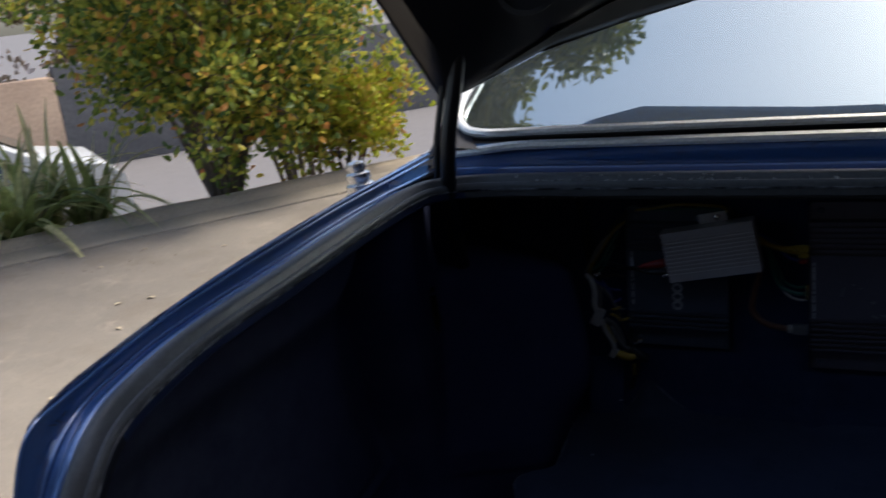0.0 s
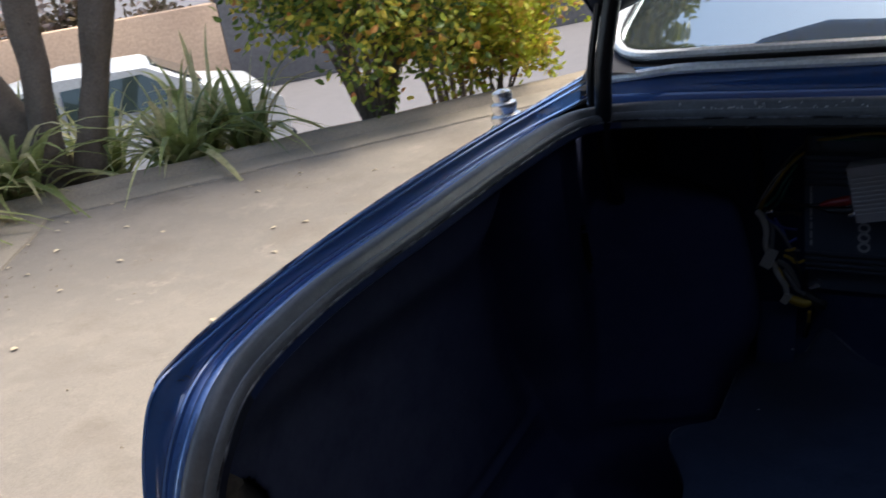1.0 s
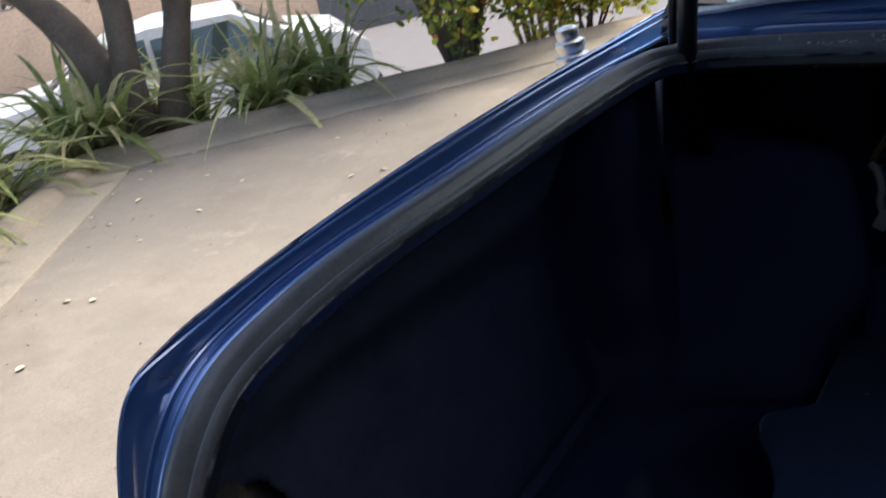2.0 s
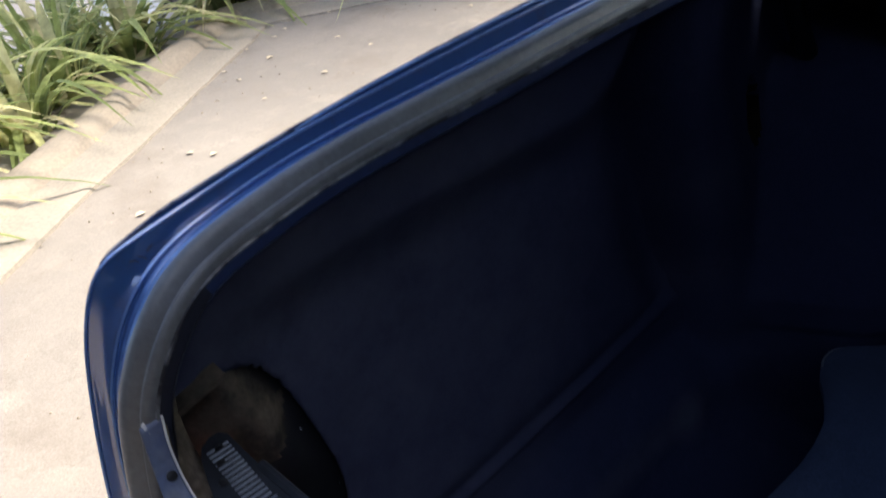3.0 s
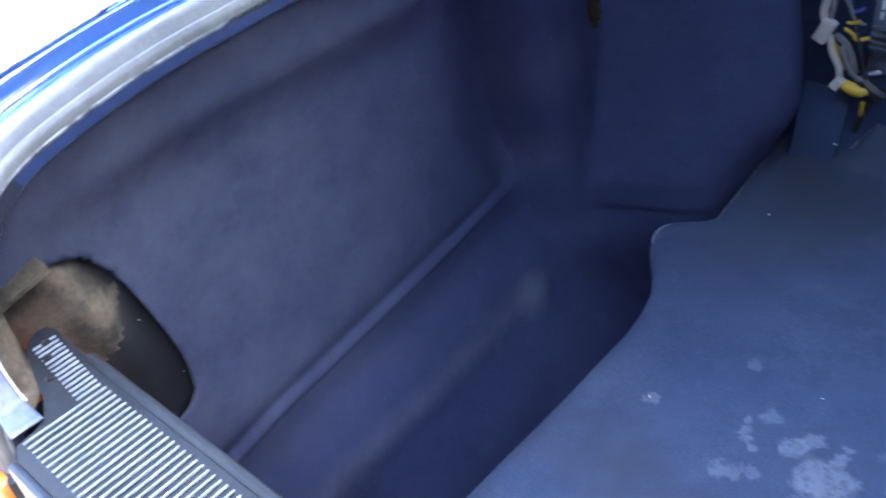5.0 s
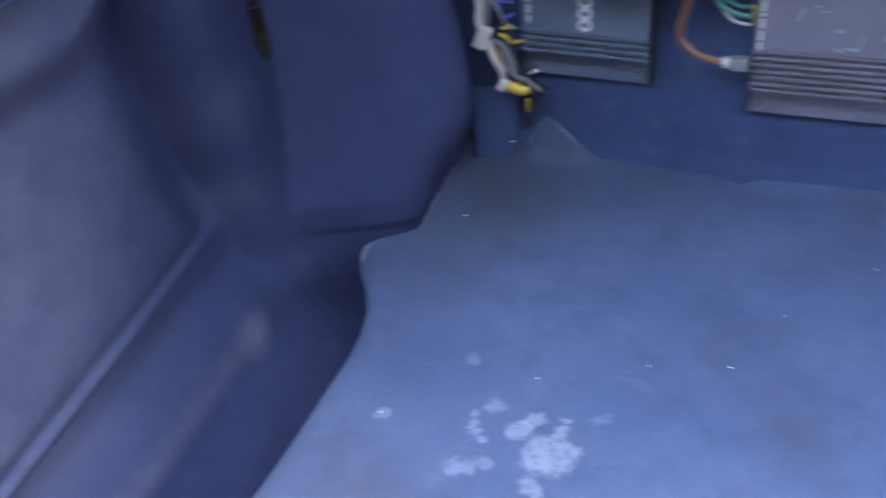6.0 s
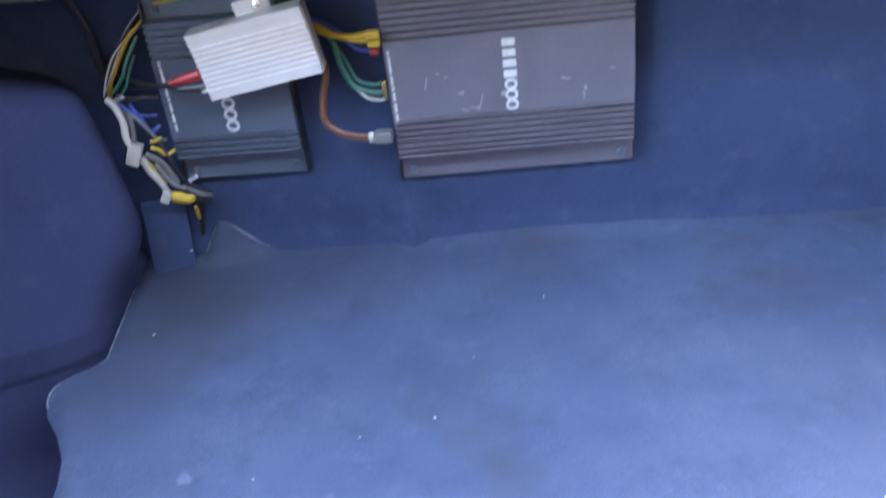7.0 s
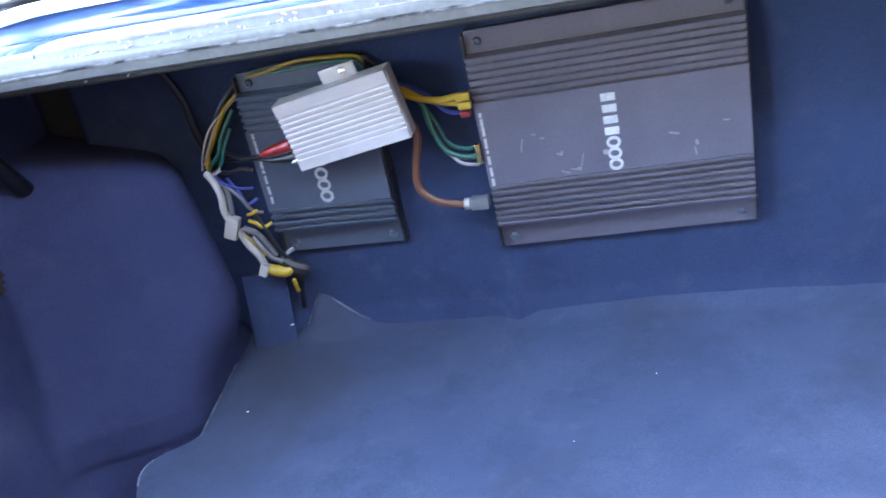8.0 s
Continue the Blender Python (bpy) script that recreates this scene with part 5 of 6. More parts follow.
for x, z, mat, w, h in ((-0.080, 0.333, WIRE["yellow"], 0.018, 0.010), (-0.079, 0.322, WIRE["yellow"], 0.016, 0.009), (-0.080, 0.311, WIRE["red"], 0.012, 0.007), (-0.074, 0.258, M_GOLD, 0.006, 0.026)):
    part("terminal", boxed(x - w / 2, x + w / 2, 0.862, 0.872, z - h / 2, z + h / 2, 0.002), mat, leads)
part("fuse_sleeve", tubed([(-0.104, 0.868, 0.191), (-0.097, 0.868, 0.191)], 0.0075, 12, 2), WIRE["white"], leads)
part("fuse_plug", boxed(-0.096, -0.072, 0.860, 0.876, 0.183, 0.199, 0.003), WIRE["grey"], leads, "grey-blue plug")

# ---- lint and crumbs ----
chips = []


def crumbs(name, label, spots, size):
    bm = bmesh.new()
    random.seed(9)
    for x, y, z in spots:
        s = size * random.uniform(0.6, 1.4)
        a = bmesh.ops.create_icosphere(bm, subdivisions=1, radius=s)["verts"]
        bmesh.ops.transform(bm, matrix=pose(x, y, z, random.uniform(0, 90), random.uniform(0, 90), random.uniform(0, 180)) @ Matrix.Diagonal((1.5, 0.7, 0.5, 1)), verts=a)
    return tagged(part(name, bm, M_CHIP if name == "paint_chips" else M_PRINT), label, "lint", kind="stuff")


random.seed(3)
on_board = [(-0.025, 0.523, 0.002), (0.271, 0.381, 0.002), (0.111, 0.892, 0.003), (-0.366, 0.346, 0.002)] + [(random.uniform(-0.42, 0.42), random.uniform(-0.05, 0.86), 0.0015) for _ in range(10)]
crumbs("crumbs", "pale crumbs scattered on the boot carpet", on_board, 0.0016)
on_wall = [(0.314, 0.142), (0.28, 0.140), (0.243, 0.037), (0.222, 0.002), (0.614, -0.026), (0.644, 0.177), (0.517, 0.189)] + [(random.uniform(-0.02, 0.75), random.uniform(-0.12, 0.28)) for _ in range(26)]
crumbs("lint", "specks of pale lint on the side lining", [(wall_x(y, z) + 0.0012, y, z) for y, z in on_wall], 0.0013)
crumbs("clip", "small white clip on the lining flap", [(-0.399, 0.885, 0.022), (-0.397, 0.885, 0.017)], 0.0045)
random.seed(17)
for k in range(60):
    x = random.uniform(-0.60, 0.16) if k % 3 else random.uniform(-0.48, -0.30)
    if k % 4 == 0:
        chips.append((x + 0.02, 0.7125, 0.4945 + random.uniform(-0.002, 0.001)))
    chips.append((x, 0.7128, 0.4868 + random.uniform(-0.002, 0.002)))
    if k % 3 == 0:
        chips.append((x, 0.7372, random.choice((0.470, 0.462, 0.455)) + random.uniform(-0.003, 0.003)))
crumbs("paint_chips", "white chips along the shelf lip under the seal", chips, 0.0019)


# ---- plants ----
def leaf_material(name, stops, rough=0.5):
    """Leaves that differ one by one and let some light through."""
    m = material(name, stops[0][1], rough, 0.0, 0.4)
    geo = node(m, "ShaderNodeNewGeometry")
    c = ramp(m, geo.outputs["Random Per Island"], stops)
    vein = ramp(m, noise_of(m, 30.0), [(0.3, (0.75, 0.75, 0.75)), (0.7, (1.2, 1.2, 1.2))])
    c = mix(m, 1.0, c, vein, "MULTIPLY")
    link(m, c, bsdf(m).inputs["Base Color"])
    thin = node(m, "ShaderNodeBsdfTranslucent")
    link(m, c, thin.inputs["Color"])
    both = node(m, "ShaderNodeMixShader", Fac=0.5)
    link(m, bsdf(m).outputs[0], both.inputs[1])
    link(m, thin.outputs[0], both.inputs[2])
    link(m, both.outputs[0], m.node_tree.nodes["Material Output"].inputs["Surface"])
    return m


M_LEAF = leaf_material("mixed_shrub_leaf", [(0.0, (0.06, 0.11, 0.030)), (0.38, (0.18, 0.25, 0.05)), (0.66, (0.42, 0.45, 0.07)), (0.88, (0.66, 0.55, 0.09)), (0.96, (0.66, 0.38, 0.08)), (1.0, (0.60, 0.22, 0.09))])
M_LEAF_Y = leaf_material("yellow_shrub_leaf", [(0.0, (0.24, 0.30, 0.03)), (0.4, (0.50, 0.54, 0.05)), (0.75, (0.60, 0.52, 0.08)), (1.0, (0.45, 0.20, 0.06))])
M_LEAF_D = leaf_material("dry_hedge_leaf", [(0.0, (0.14, 0.11, 0.06)), (0.4, (0.26, 0.20, 0.12)), (0.75, (0.36, 0.26, 0.20)), (1.0, (0.60, 0.50, 0.46))])
M_LEAF_T = two_scale("tan_fallen_leaf", (0.50, 0.42, 0.30), (0.42, 0.34, 0.22), 30.0, 120.0, 0.7)
M_LEAF_G = leaf_material("tree_leaf", [(0.0, (0.030, 0.050, 0.014)), (0.6, (0.08, 0.10, 0.02)), (1.0, (0.18, 0.17, 0.03))])
M_STRAP = leaf_material("strap_leaf", [(0.0, (0.14, 0.18, 0.06)), (0.35, (0.30, 0.35, 0.12)), (0.70, (0.56, 0.55, 0.27)), (1.0, (0.60, 0.52, 0.30))], 0.4)
M_BARK = two_scale("grey_brown_bark", (0.13, 0.10, 0.078), (0.21, 0.17, 0.135), 6.0, 60.0, 0.95, 0.0, 0.2, 0.8, 0.02)


def add_leaf(verts, faces, p, way, up, length, width):
    """A folded, bent leaf of seven points."""
    s = way.cross(up).normalized()
    n = s.cross(way)
    k = len(verts)
    for a, b, c in ((0, 0, 0), (0.28, 0.42, 0.08), (0.66, 0.44, 0.06), (0.28, -0.42, 0.08), (0.66, -0.44, 0.06), (0.5, 0, 0), (1.0, 0, -0.14)):
        verts.append(p + way * (a * length) + s * (b * width) + n * (c * length))
    faces.extend([(k, k + 1, k + 5), (k + 1, k + 2, k + 5), (k + 2, k + 6, k + 5), (k, k + 5, k + 3), (k + 3, k + 5, k + 4), (k + 4, k + 5, k + 6)])


def leaf_mesh(name, verts, faces, mat, parent):
    me = bpy.data.meshes.new(name)
    me.from_pydata([tuple(v) for v in verts], [], faces)
    me.materials.append(mat)
    ob = new(name, me)
    ob.parent = parent
    if parent:
        ob["kind"] = "stuff"
    return ob


def rand_dir():
    return Vector((random.gauss(0, 1), random.gauss(0, 1), random.gauss(0, 1))).normalized()


def shrub(name, label, category, base, stems, height, spread, leaves, mat, leaf=(0.05, 0.03), seed=1, lowest=0.25, thick=0.022):
    """Stems that fork into twigs, with leaves in uneven tufts along the twigs."""
    random.seed(seed)
    plant = thing(name, label, category)
    plant.location = base
    tips = []
    for s in range(stems):
        wood = bmesh.new()
        q = 2 * math.pi * (s + random.uniform(-0.3, 0.3)) / stems
        lean = random.uniform(0.25, 0.8) * spread
        top = Vector((math.cos(q) * lean, math.sin(q) * lean, height * random.uniform(0.6, 0.95)))
        start = Vector((math.cos(q) * 0.08, math.sin(q) * 0.08, -0.03))
        mid = start.lerp(top, 0.45) + rand_dir() * 0.08 - Vector((top.x, top.y, 0)) * 0.12
        tube(wood, [start, mid, top], [thick, thick * 0.7, thick * 0.25], 6, 4)
        for b in range(7):
            f = random.uniform(0.28, 1.0)
            p = start.lerp(mid, f / 0.45) if f < 0.45 else mid.lerp(top, (f - 0.45) / 0.55)
            out = (rand_dir() + Vector((math.cos(q), math.sin(q), 0.25)) * 0.8).normalized()
            e = p + out * random.uniform(0.3, 0.62) * spread
            if e.z < height * lowest * 0.5:
                e.z = height * lowest * random.uniform(0.5, 1.2)
            m1 = p.lerp(e, 0.5) + Vector((0, 0, 0.06)) + rand_dir() * 0.05
            tube(wood, [p, m1, e], [thick * 0.38, thick * 0.28, thick * 0.12], 5, 3)
            tips += [(p, m1, e)]
        part("stem", wood, M_BARK, plant)
    verts, faces = [], []
    for k in range(leaves):
        p, m1, e = random.choice(tips)
        f = random.random() ** 0.7
        c = p.lerp(m1, f * 2) if f < 0.5 else m1.lerp(e, f * 2 - 1)
        tuft = rand_dir() * random.random() ** 0.6 * 0.17 * spread
        pos = c + tuft
        if pos.z < height * lowest * random.uniform(0.2, 1.0):
            continue
        way = (tuft.normalized() + rand_dir() * 0.7 + Vector((0, 0, 0.1))).normalized()
        size = random.uniform(0.7, 1.3)
        add_leaf(verts, faces, pos, way, rand_dir(), leaf[0] * size, leaf[1] * size)
    leaf_mesh("leaves", verts, faces, mat, plant)
    return plant


def strap_plant(name, label, base, count, length, seed):
    """A clump of long arching strap leaves."""
    random.seed(seed)
    plant = thing(name, label, "plant", "strap-leaved plants along the kerb")
    plant.location = base
    verts, faces = [], []
    for k in range(count):
        q = random.uniform(0, 2 * math.pi)
        out, tall = random.uniform(0.08, 0.92), random.uniform(0.6, 1.0)
        L = length * random.uniform(0.65, 1.25)
        w0 = random.uniform(0.013, 0.030)
        away, side = Vector((math.cos(q), math.sin(q), 0)), Vector((-math.sin(q), math.cos(q), 0))
        root = away * random.uniform(0, 0.10) + side * random.uniform(-0.05, 0.05) + Vector((0, 0, -0.04))
        k0 = len(verts)
        n = 8
        for i in range(n + 1):
            t = i / n
            c = root + away * L * out * (t * 0.55 + 0.45 * t * t) + Vector((0, 0, L * (tall * 1.15 * t - (0.35 + 0.75 * out) * t * t * 0.88)))
            w = w0 * (1 - t ** 2.2) * (0.6 + 0.7 * min(t * 4, 1))
            verts += [c + side * w, c - Vector((0, 0, 1)) * w * 0.35, c - side * w]
            if i:
                a, b = k0 + 3 * (i - 1), k0 + 3 * i
                faces += [(a, b, b + 1, a + 1), (a + 1, b + 1, b + 2, a + 2)]
    leaf_mesh("leaves", verts, faces, M_STRAP, plant)
    bm = lathe(bmesh.new(), [(0.02, -0.08), (0.12, -0.06), (0.11, 0.02), (0.05, 0.06), (0.01, 0.07)], 12)
    part("crown", bm, M_STRAP, plant)
    return plant


def on_kerb(s, d, run=0):
    """A place s metres along a run of kerb from the corner, d metres outside it."""
    p = CORNER + ALONG[run] * s + OUTWARD[run] * d
    return Vector((p.x, p.y, ground_height(p.x, p.y)))


shrub("shrub", "broad shrub of green, yellow and orange leaves behind the kerb", "shrub", on_kerb(2.28, 0.40), 17, 2.3, 1.28, 17000, M_LEAF, (0.056, 0.034), 4, 0.10)
shrub("shrub", "low yellow-green shrub behind the kerb", "shrub", on_kerb(3.15, 0.42), 11, 0.95, 0.60, 6000, M_LEAF_Y, (0.05, 0.028), 7, 0.10, 0.010)
shrub("shrub", "taller shrub of yellowing leaves behind the kerb", "shrub", on_kerb(3.3, 1.7), 9, 3.4, 1.1, 8000, M_LEAF, (0.07, 0.042), 12, 0.45)

strap_plant("strap_plant", "clump of arching green strap leaves at the kerb", on_kerb(1.00, 0.30), 80, 0.95, 3)
strap_plant("strap_plant", "clump of arching green strap leaves at the kerb", on_kerb(1.45, 0.45), 45, 0.85, 5)
strap_plant("strap_plant", "large clump of strap leaves hanging over the kerb", on_kerb(0.10, 0.32), 60, 1.05, 8)
for k, (s, d, run) in enumerate(((0.45, 0.40, 1), (0.95, 0.55, 1), (1.5, 0.42, 1), (2.1, 0.55, 1), (2.8, 0.42, 1), (0.30, 0.85, 1), (0.75, 0.95, 1), (1.25, 0.9, 1), (1.8, 0.95, 1), (0.05, 0.75, 0), (0.55, 0.85, 0), (1.2, 0.8, 0), (-0.1, 0.30, 0))):
    strap_plant("strap_plant", "large clump of strap leaves hanging over the kerb", on_kerb(s, d, run), 58, 0.95 + 0.15 * (d > 0.7), 21 + k)


def tree(base, stems, seed, label):
    """Several bare stems rising from one foot to a high leafy crown."""
    random.seed(seed)
    t = thing("tree", label, "tree")
    t.location = base
    for keys, radii in stems:
        bm = tubed(keys, radii, 12, 6)
        for v in bm.verts:
            v.co += Vector((noise.noise(v.co * 3.1), noise.noise(v.co * 3.1 + Vector((7, 3, 1))), 0)) * 0.035 + v.co.normalized() * 0.012 * noise.noise(v.co * 11)
        part("trunk", bm, M_BARK, t)
    verts, faces = [], []
    tops = [Vector(keys[-1]) for keys, radii in stems]
    clumps = []
    for k in range(16):
        a = random.choice(tops)
        e = a + Vector((random.gauss(0, 1.0), random.gauss(0, 1.0), random.uniform(0.1, 1.6)))
        limb = tubed([a - Vector((0, 0, 0.1)), a.lerp(e, 0.5) + rand_dir() * 0.15, e], [0.045, 0.03, 0.01], 6, 3)
        part("limb", limb, M_BARK, t)
        clumps += [(a.lerp(e, f), 0.30 + 0.25 * random.random()) for f in (0.6, 1.0)]
    for k in range(3000):
        c, r = random.choice(clumps)
        d = rand_dir() * random.random() ** 0.5 * r * Vector((1, 1, 0.7)).length * 0.7
        add_leaf(verts, faces, c + d, (d.normalized() + rand_dir()).normalized(), rand_dir(), 0.075, 0.04)
    leaf_mesh("leaves", verts, faces, M_LEAF_G, t)
    return t


tree(on_kerb(0.54, 0.36), [([(-0.048, -0.064, -0.05), (-0.036, -0.048, 0.14), (0.060, 0.080, 0.61), (0.126, 0.168, 1.04), (0.30, 0.36, 2.0), (0.4, 0.5, 3.1)], [0.105, 0.085, 0.080, 0.110, 0.085, 0.05]),
                           ([(-0.173, -0.233, -0.05), (-0.155, -0.209, 0.29), (-0.130, -0.176, 0.68), (-0.100, -0.136, 1.11), (-0.05, -0.08, 2.0), (0.0, -0.1, 3.0)], [0.13, 0.100, 0.088, 0.092, 0.08, 0.05])], 31, "two-stemmed tree with grey-brown bark behind the kerb")
tree(on_kerb(0.18, 0.50), [([(0.036, 0.048, -0.05), (0.018, 0.024, 0.2), (-0.054, -0.072, 0.54), (-0.20, -0.26, 1.0), (-0.75, -0.7, 1.9), (-1.0, -0.9, 3.2)], [0.17, 0.15, 0.12, 0.10, 0.08, 0.05])], 37, "leaning tree with dark bark behind the kerb")


def tall_tree():
    """A tall tree beside the car whose crown leans over it, mirrored in the rear window."""
    random.seed(61)
    t = thing("tree", "tall leafy tree beyond the car, leaning over it", "tree")
    base = Vector((-2.35, 5.85, ground_height(-2.35, 5.85)))
    t.location = base
    part("trunk", tubed([(0, 0, -0.1), (-0.1, -0.1, 1.6), (-0.3, -0.7, 3.6), (-0.45, -1.7, 5.8), (-0.5, -2.9, 8.2)], [0.20, 0.17, 0.14, 0.10, 0.03], 12, 6), M_BARK, t)
    verts, faces, clumps = [], [], []
    for k in range(30):
        f = random.uniform(0.25, 1.0)
        a = Vector((-0.45, -0.5 - 2.4 * f, 3.4 + 4.8 * f))
        q = random.uniform(0, 6.28)
        reach = random.uniform(0.4, 1.15)
        e = a + Vector((math.cos(q) * reach, math.sin(q) * reach, random.uniform(0.2, 0.9)))
        part("limb", tubed([a, a.lerp(e, 0.5) + rand_dir() * 0.2, e], [0.05, 0.03, 0.010], 6, 3), M_BARK, t)
        clumps += [(a.lerp(e, g), random.uniform(0.30, 0.6)) for g in (0.55, 0.8, 1.0)]
    for k in range(24000):
        c, r = random.choice(clumps)
        d = rand_dir() * random.random() ** 0.5 * r
        add_leaf(verts, faces, c + d, (d.normalized() + rand_dir()).normalized(), rand_dir(), 0.11, 0.06)
    leaf_mesh("leaves", verts, faces, M_LEAF_G, t)


tall_tree()


def hedge(x0, x1, bottom, top, mat, count, seed, label):
    """A tangle of dry growth along the top of the far wall."""
    random.seed(seed)
    verts, faces = [], []
    a = math.atan2(ALONG[0].y, ALONG[0].x)
    centre = CORNER + OUTWARD[0] * 11.0
    clumps = [(random.uniform(x0, x1), random.uniform(-0.3, 0.9), bottom + (top - bottom) * random.random() ** 1.9, random.uniform(0.25, 0.7)) for _ in range(int((x1 - x0) * 5))]
    for k in range(count):
        x, y, z, r = random.choice(clumps)
        d = rand_dir() * r * random.random() ** 0.5
        p = Vector((x, y, max(z, bottom + 0.1))) + d
        p.z = max(p.z, bottom)
        w = Vector((centre.x + p.x * math.cos(a) - p.y * math.sin(a), centre.y + p.x * math.sin(a) + p.y * math.cos(a), p.z))
        add_leaf(verts, faces, w, rand_dir(), rand_dir(), 0.16, 0.09)
    ob = leaf_mesh("hedge", verts, faces, mat, None)
    return tagged(ob, label, "hedge", kind="stuff")


hedge(-16, 6.5, -0.02, 4.2, M_LEAF_D, 20000, 41, "dry pinkish brown growth on top of the wall")
hedge(4.0, 28, 0.16, 5.4, M_LEAF, 9000, 43, "yellow-green growth above the stone wall")


# ---- parked cars in the street ----
M_WHITE = two_scale("white_car_paint", (0.60, 0.61, 0.63), (0.55, 0.56, 0.58), 2.0, 60.0, 0.2)


def parked_car(m):
    c = thing("parked_car", "white car parked on the lower street", "car")
    prof = [(-2.1, 0.30), (-2.15, 0.55), (-2.05, 0.86), (-1.55, 0.95), (-0.95, 1.02), (-0.45, 1.36), (0.1, 1.45), (0.9, 1.42), (1.45, 1.12), (1.95, 1.02), (2.12, 0.85), (2.15, 0.5), (2.05, 0.30)]
    bm = bmesh.new()
    rows = []
    for side in (-1, -0.93, -0.6, 0, 0.6, 0.93, 1):
        rows.append([(x, side * (0.84 - 0.22 * max(0, z - 0.95)), z - 0.04 * abs(side) ** 4 * (z > 0.9)) for x, z in prof])
    vs = skin(bm, rows)
    for row in (vs[0], vs[-1]):
        bm.faces.new(row)
    bmesh.ops.recalc_face_normals(bm, faces=bm.faces)
    part("body", bm, M_WHITE, c)
    for s in (-1, 1):
        for x0, x1, t0, t1 in ((-0.85, 0.05, -0.42, 0.05), (0.10, 1.30, 0.10, 0.85)):
            g = bmesh.new()
            q = [(x0, 1.00), (x1, 1.00), (t1, 1.33), (t0, 1.31)]
            rows = [[(x, s * (0.845 - 0.22 * (z - 0.95) + d), z) for x, z in q] for d in (-0.02, 0.004)]
            vs = skin(g, rows, closed=True)
            g.faces.new(vs[1])
            bmesh.ops.recalc_face_normals(g, faces=g.faces)
            part("side_window", g, M_CARGLASS, c, "", False)
        for x in (-1.35, 1.30):
            w = part("wheel", lathe(bmesh.new(), [(0.20, -0.10), (0.30, -0.10), (0.32, -0.06), (0.32, 0.06), (0.30, 0.10), (0.20, 0.10)], 24, pose(x, s * 0.74, 0.32, 90, 0, 0)), M_TYRE, c)
            part("hub", lathe(bmesh.new(), [(0.02, -0.105), (0.19, -0.104), (0.20, -0.09), (0.20, 0.09), (0.19, 0.104), (0.02, 0.105)], 18, pose(x, s * 0.74, 0.32, 90, 0, 0)), M_SILVER, w)
        part("headlamp", boxed(*sorted((-2.13, -1.98)), *sorted((s * 0.45, s * 0.78)), 0.62, 0.80, 0.03), M_CHROME, c)
        part("tail_light", boxed(2.02, 2.14, *sorted((s * 0.60, s * 0.76)), 0.68, 0.80, 0.03), M_RED, c, "red tail light")
        part("mirror", boxed(-0.98, -0.82, *sorted((s * 0.84, s * 1.00)), 0.98, 1.08, 0.03), M_WHITE, c)
        for x in (-0.90, 0.08, 1.05):
            part("door_gap", boxed(x - 0.005, x + 0.005, *sorted((s * 0.80, s * 0.8425)), 0.36, 0.98), M_BLACK, c, "dark gap at a door")
    part("bumper", boxed(2.04, 2.20, -0.78, 0.78, 0.28, 0.50, 0.04), M_SILL, c, "dark plastic bumper")
    part("bumper", boxed(-2.20, -2.04, -0.78, 0.78, 0.28, 0.48, 0.04), M_SILL, c, "dark plastic bumper")
    part("grille", boxed(-2.165, -2.06, -0.42, 0.42, 0.56, 0.78, 0.02), M_BLACK, c, "black grille")
    for keys in ([(-1.0, 1.02), (-0.47, 1.34)], [(1.40, 1.14), (0.95, 1.38)]):
        g = bmesh.new()
        (xa, za), (xb, zb) = keys
        off = 0.012 * (-1 if xa < 0 else 1)
        skin(g, [[(xa + off, -0.62, za + 0.012), (xa + off, 0.62, za + 0.012)], [(xb + off, -0.52, zb + 0.012), (xb + off, 0.52, zb + 0.012)]])
        part("windscreen", g, M_CARGLASS, c, "", False).modifiers.new("thick", "SOLIDIFY").thickness = 0.006
    c.matrix_basis = m
    return c


street_turn = math.degrees(math.atan2(ALONG[0].y, ALONG[0].x))
parked_car(pose(*(CORNER + OUTWARD[0] * 4.6 + ALONG[0] * 0.1), STREET, 0, 0, street_turn))

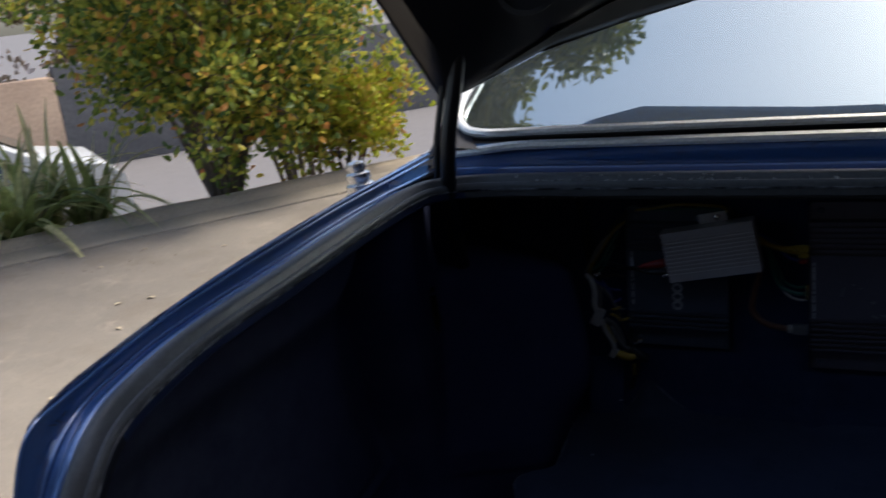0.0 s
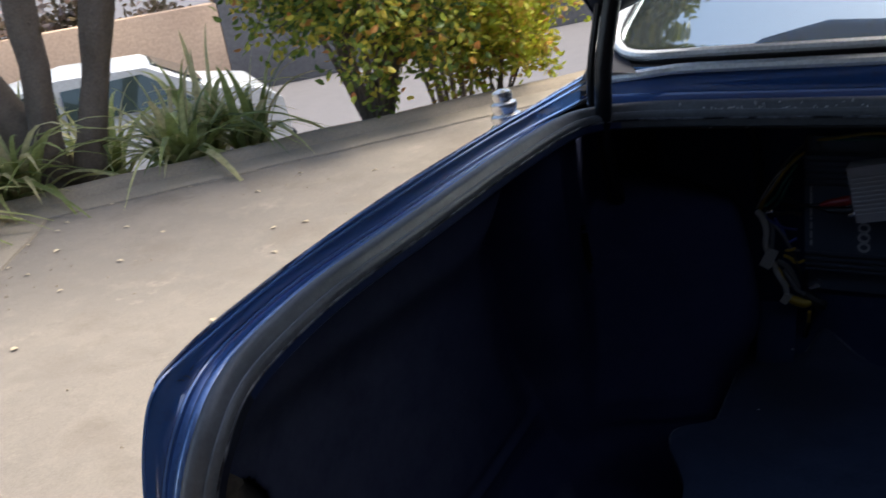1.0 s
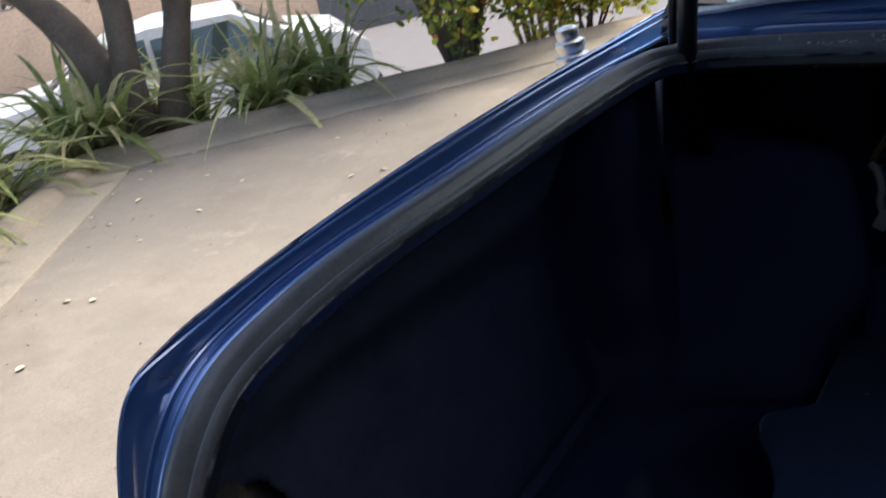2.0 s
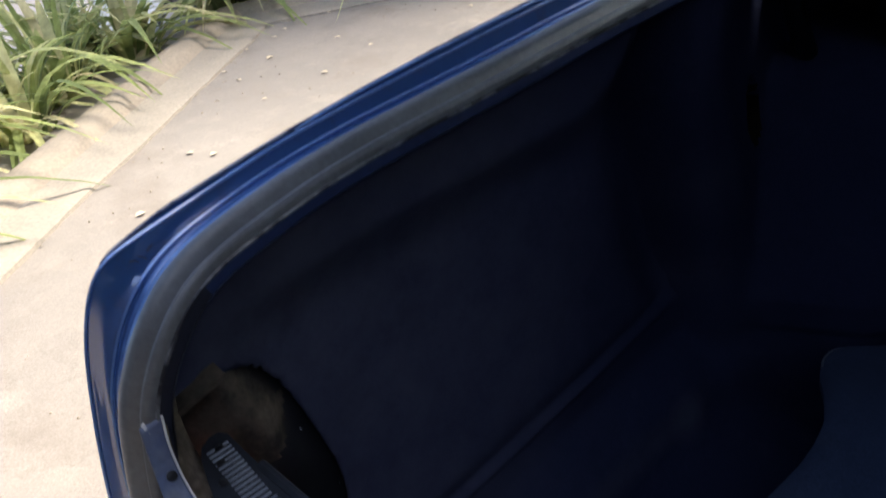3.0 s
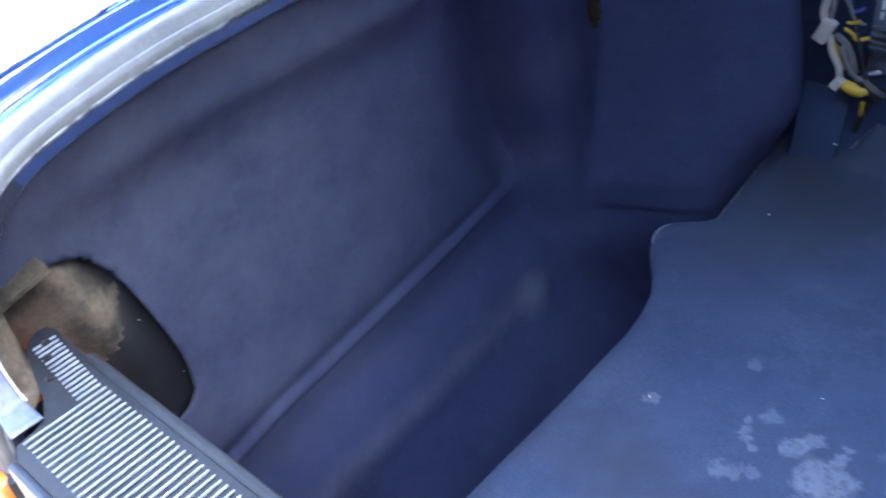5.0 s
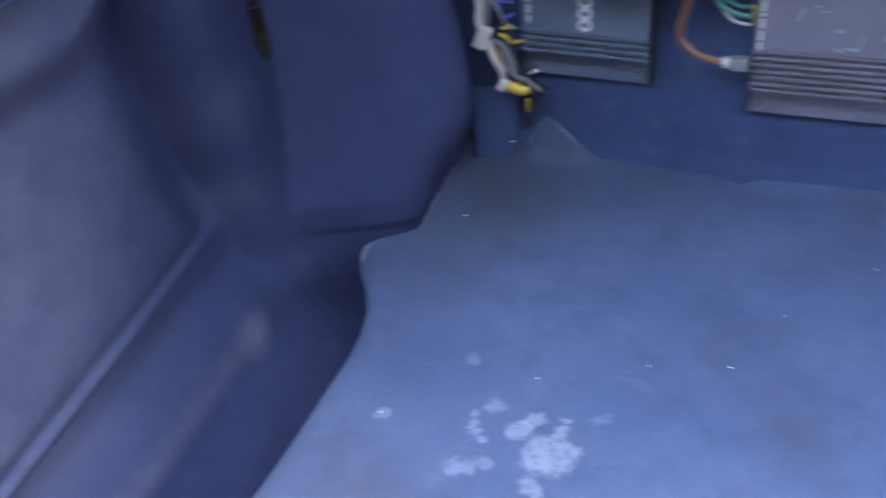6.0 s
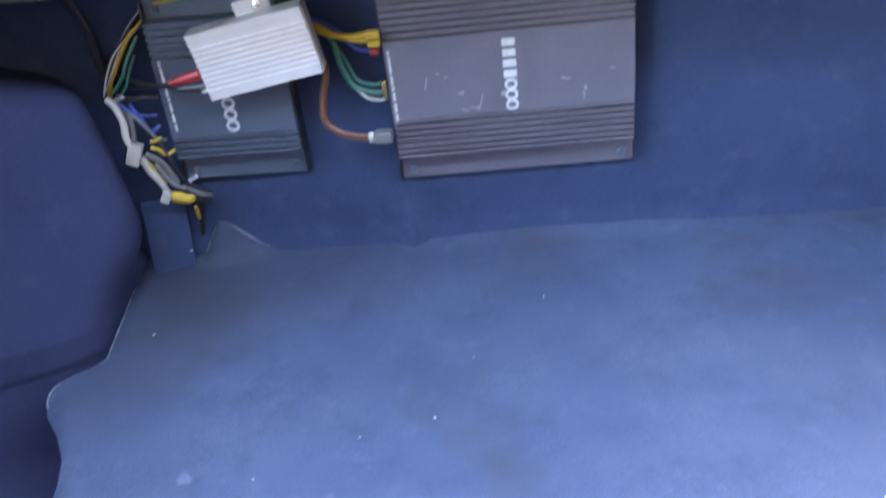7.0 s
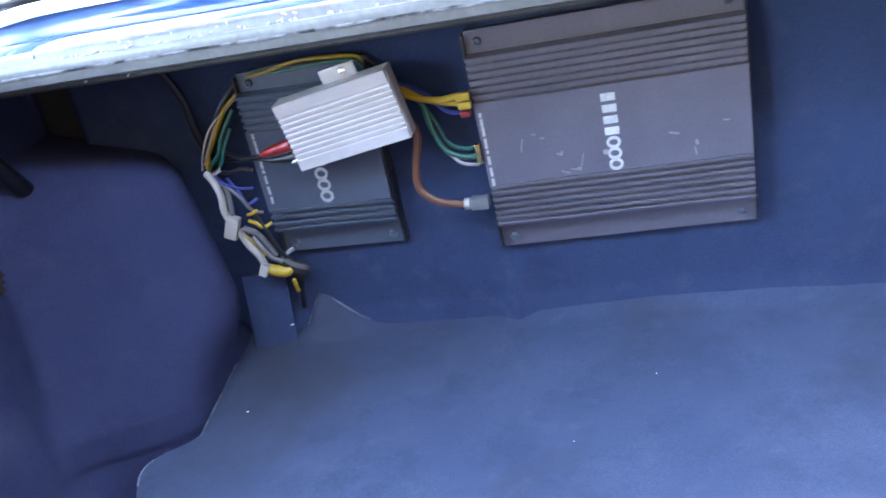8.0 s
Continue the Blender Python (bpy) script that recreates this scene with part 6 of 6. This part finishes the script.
# wheels under the boot
for sx, wy in ((-1, 1.16), (1, 1.16), (-1, 3.96), (1, 3.96)):
    w = part("wheel", lathe(bmesh.new(), [(0.19, -0.09), (0.29, -0.095), (0.315, -0.06), (0.315, 0.06), (0.29, 0.095), (0.19, 0.09)], 28, pose(side_of(sx, -0.69), wy, YARD + 0.315, 0, 90, 0)), M_TYRE, car)
    part("hub", lathe(bmesh.new(), [(0.02, -0.085), (0.18, -0.085), (0.19, -0.07), (0.19, 0.07), (0.18, 0.085), (0.02, 0.085)], 20, pose(side_of(sx, -0.69), wy, YARD + 0.315, 0, 90, 0)), M_SILVER, w)

# fallen leaves on the yard
random.seed(50)
verts, faces = [], []
while len(verts) < 7 * 60:
    x, y = random.uniform(-5, -0.9), random.uniform(-1.0, 6.0)
    d = outside(x, y)
    if d < -0.15 and random.random() < 0.25 + 0.75 * math.exp(d * 1.2):
        z = ground_height(x, y) + 0.006
        q = random.uniform(0, 6.28)
        add_leaf(verts, faces, Vector((x, y, z)), Vector((math.cos(q), math.sin(q), 0.05)).normalized(), Vector((0.1, 0.1, 1)).normalized(), random.uniform(0.025, 0.05), random.uniform(0.015, 0.028))
fallen = leaf_mesh("fallen_leaves", verts, faces, M_LEAF_T, None)
tagged(fallen, "small dry leaves fallen on the yard", "leaves", kind="stuff")


# loose grit and small stones on the yard
random.seed(77)
verts, faces = [], []
while len(verts) < 6 * 420:
    x, y = random.uniform(-4.6, -0.9), random.uniform(-1.2, 5.6)
    d = outside(x, y)
    if d < -0.12 and random.random() < 0.03 + 0.97 * math.exp(d * 3.0) and noise.noise((x * 1.3, y * 1.3, 5)) > -0.2:
        r = random.uniform(0.003, 0.007)
        c = Vector((x, y, ground_height(x, y) + r * 0.25))
        k = len(verts)
        q = random.uniform(0, 3.14)
        for a in range(4):
            w = q + a * 1.5708 + random.uniform(-0.3, 0.3)
            verts.append(c + Vector((math.cos(w) * r * random.uniform(0.7, 1.3), math.sin(w) * r, random.uniform(-0.2, 0.2) * r)))
        verts += [c + Vector((0, 0, r * 0.7)), c - Vector((0, 0, r * 0.5))]
        for a in range(4):
            b = (a + 1) % 4
            faces += [(k + a, k + b, k + 4), (k + b, k + a, k + 5)]
tagged(leaf_mesh("grit", verts, faces, M_KERB, None), "loose pale grit scattered over the yard", "gravel", kind="stuff")
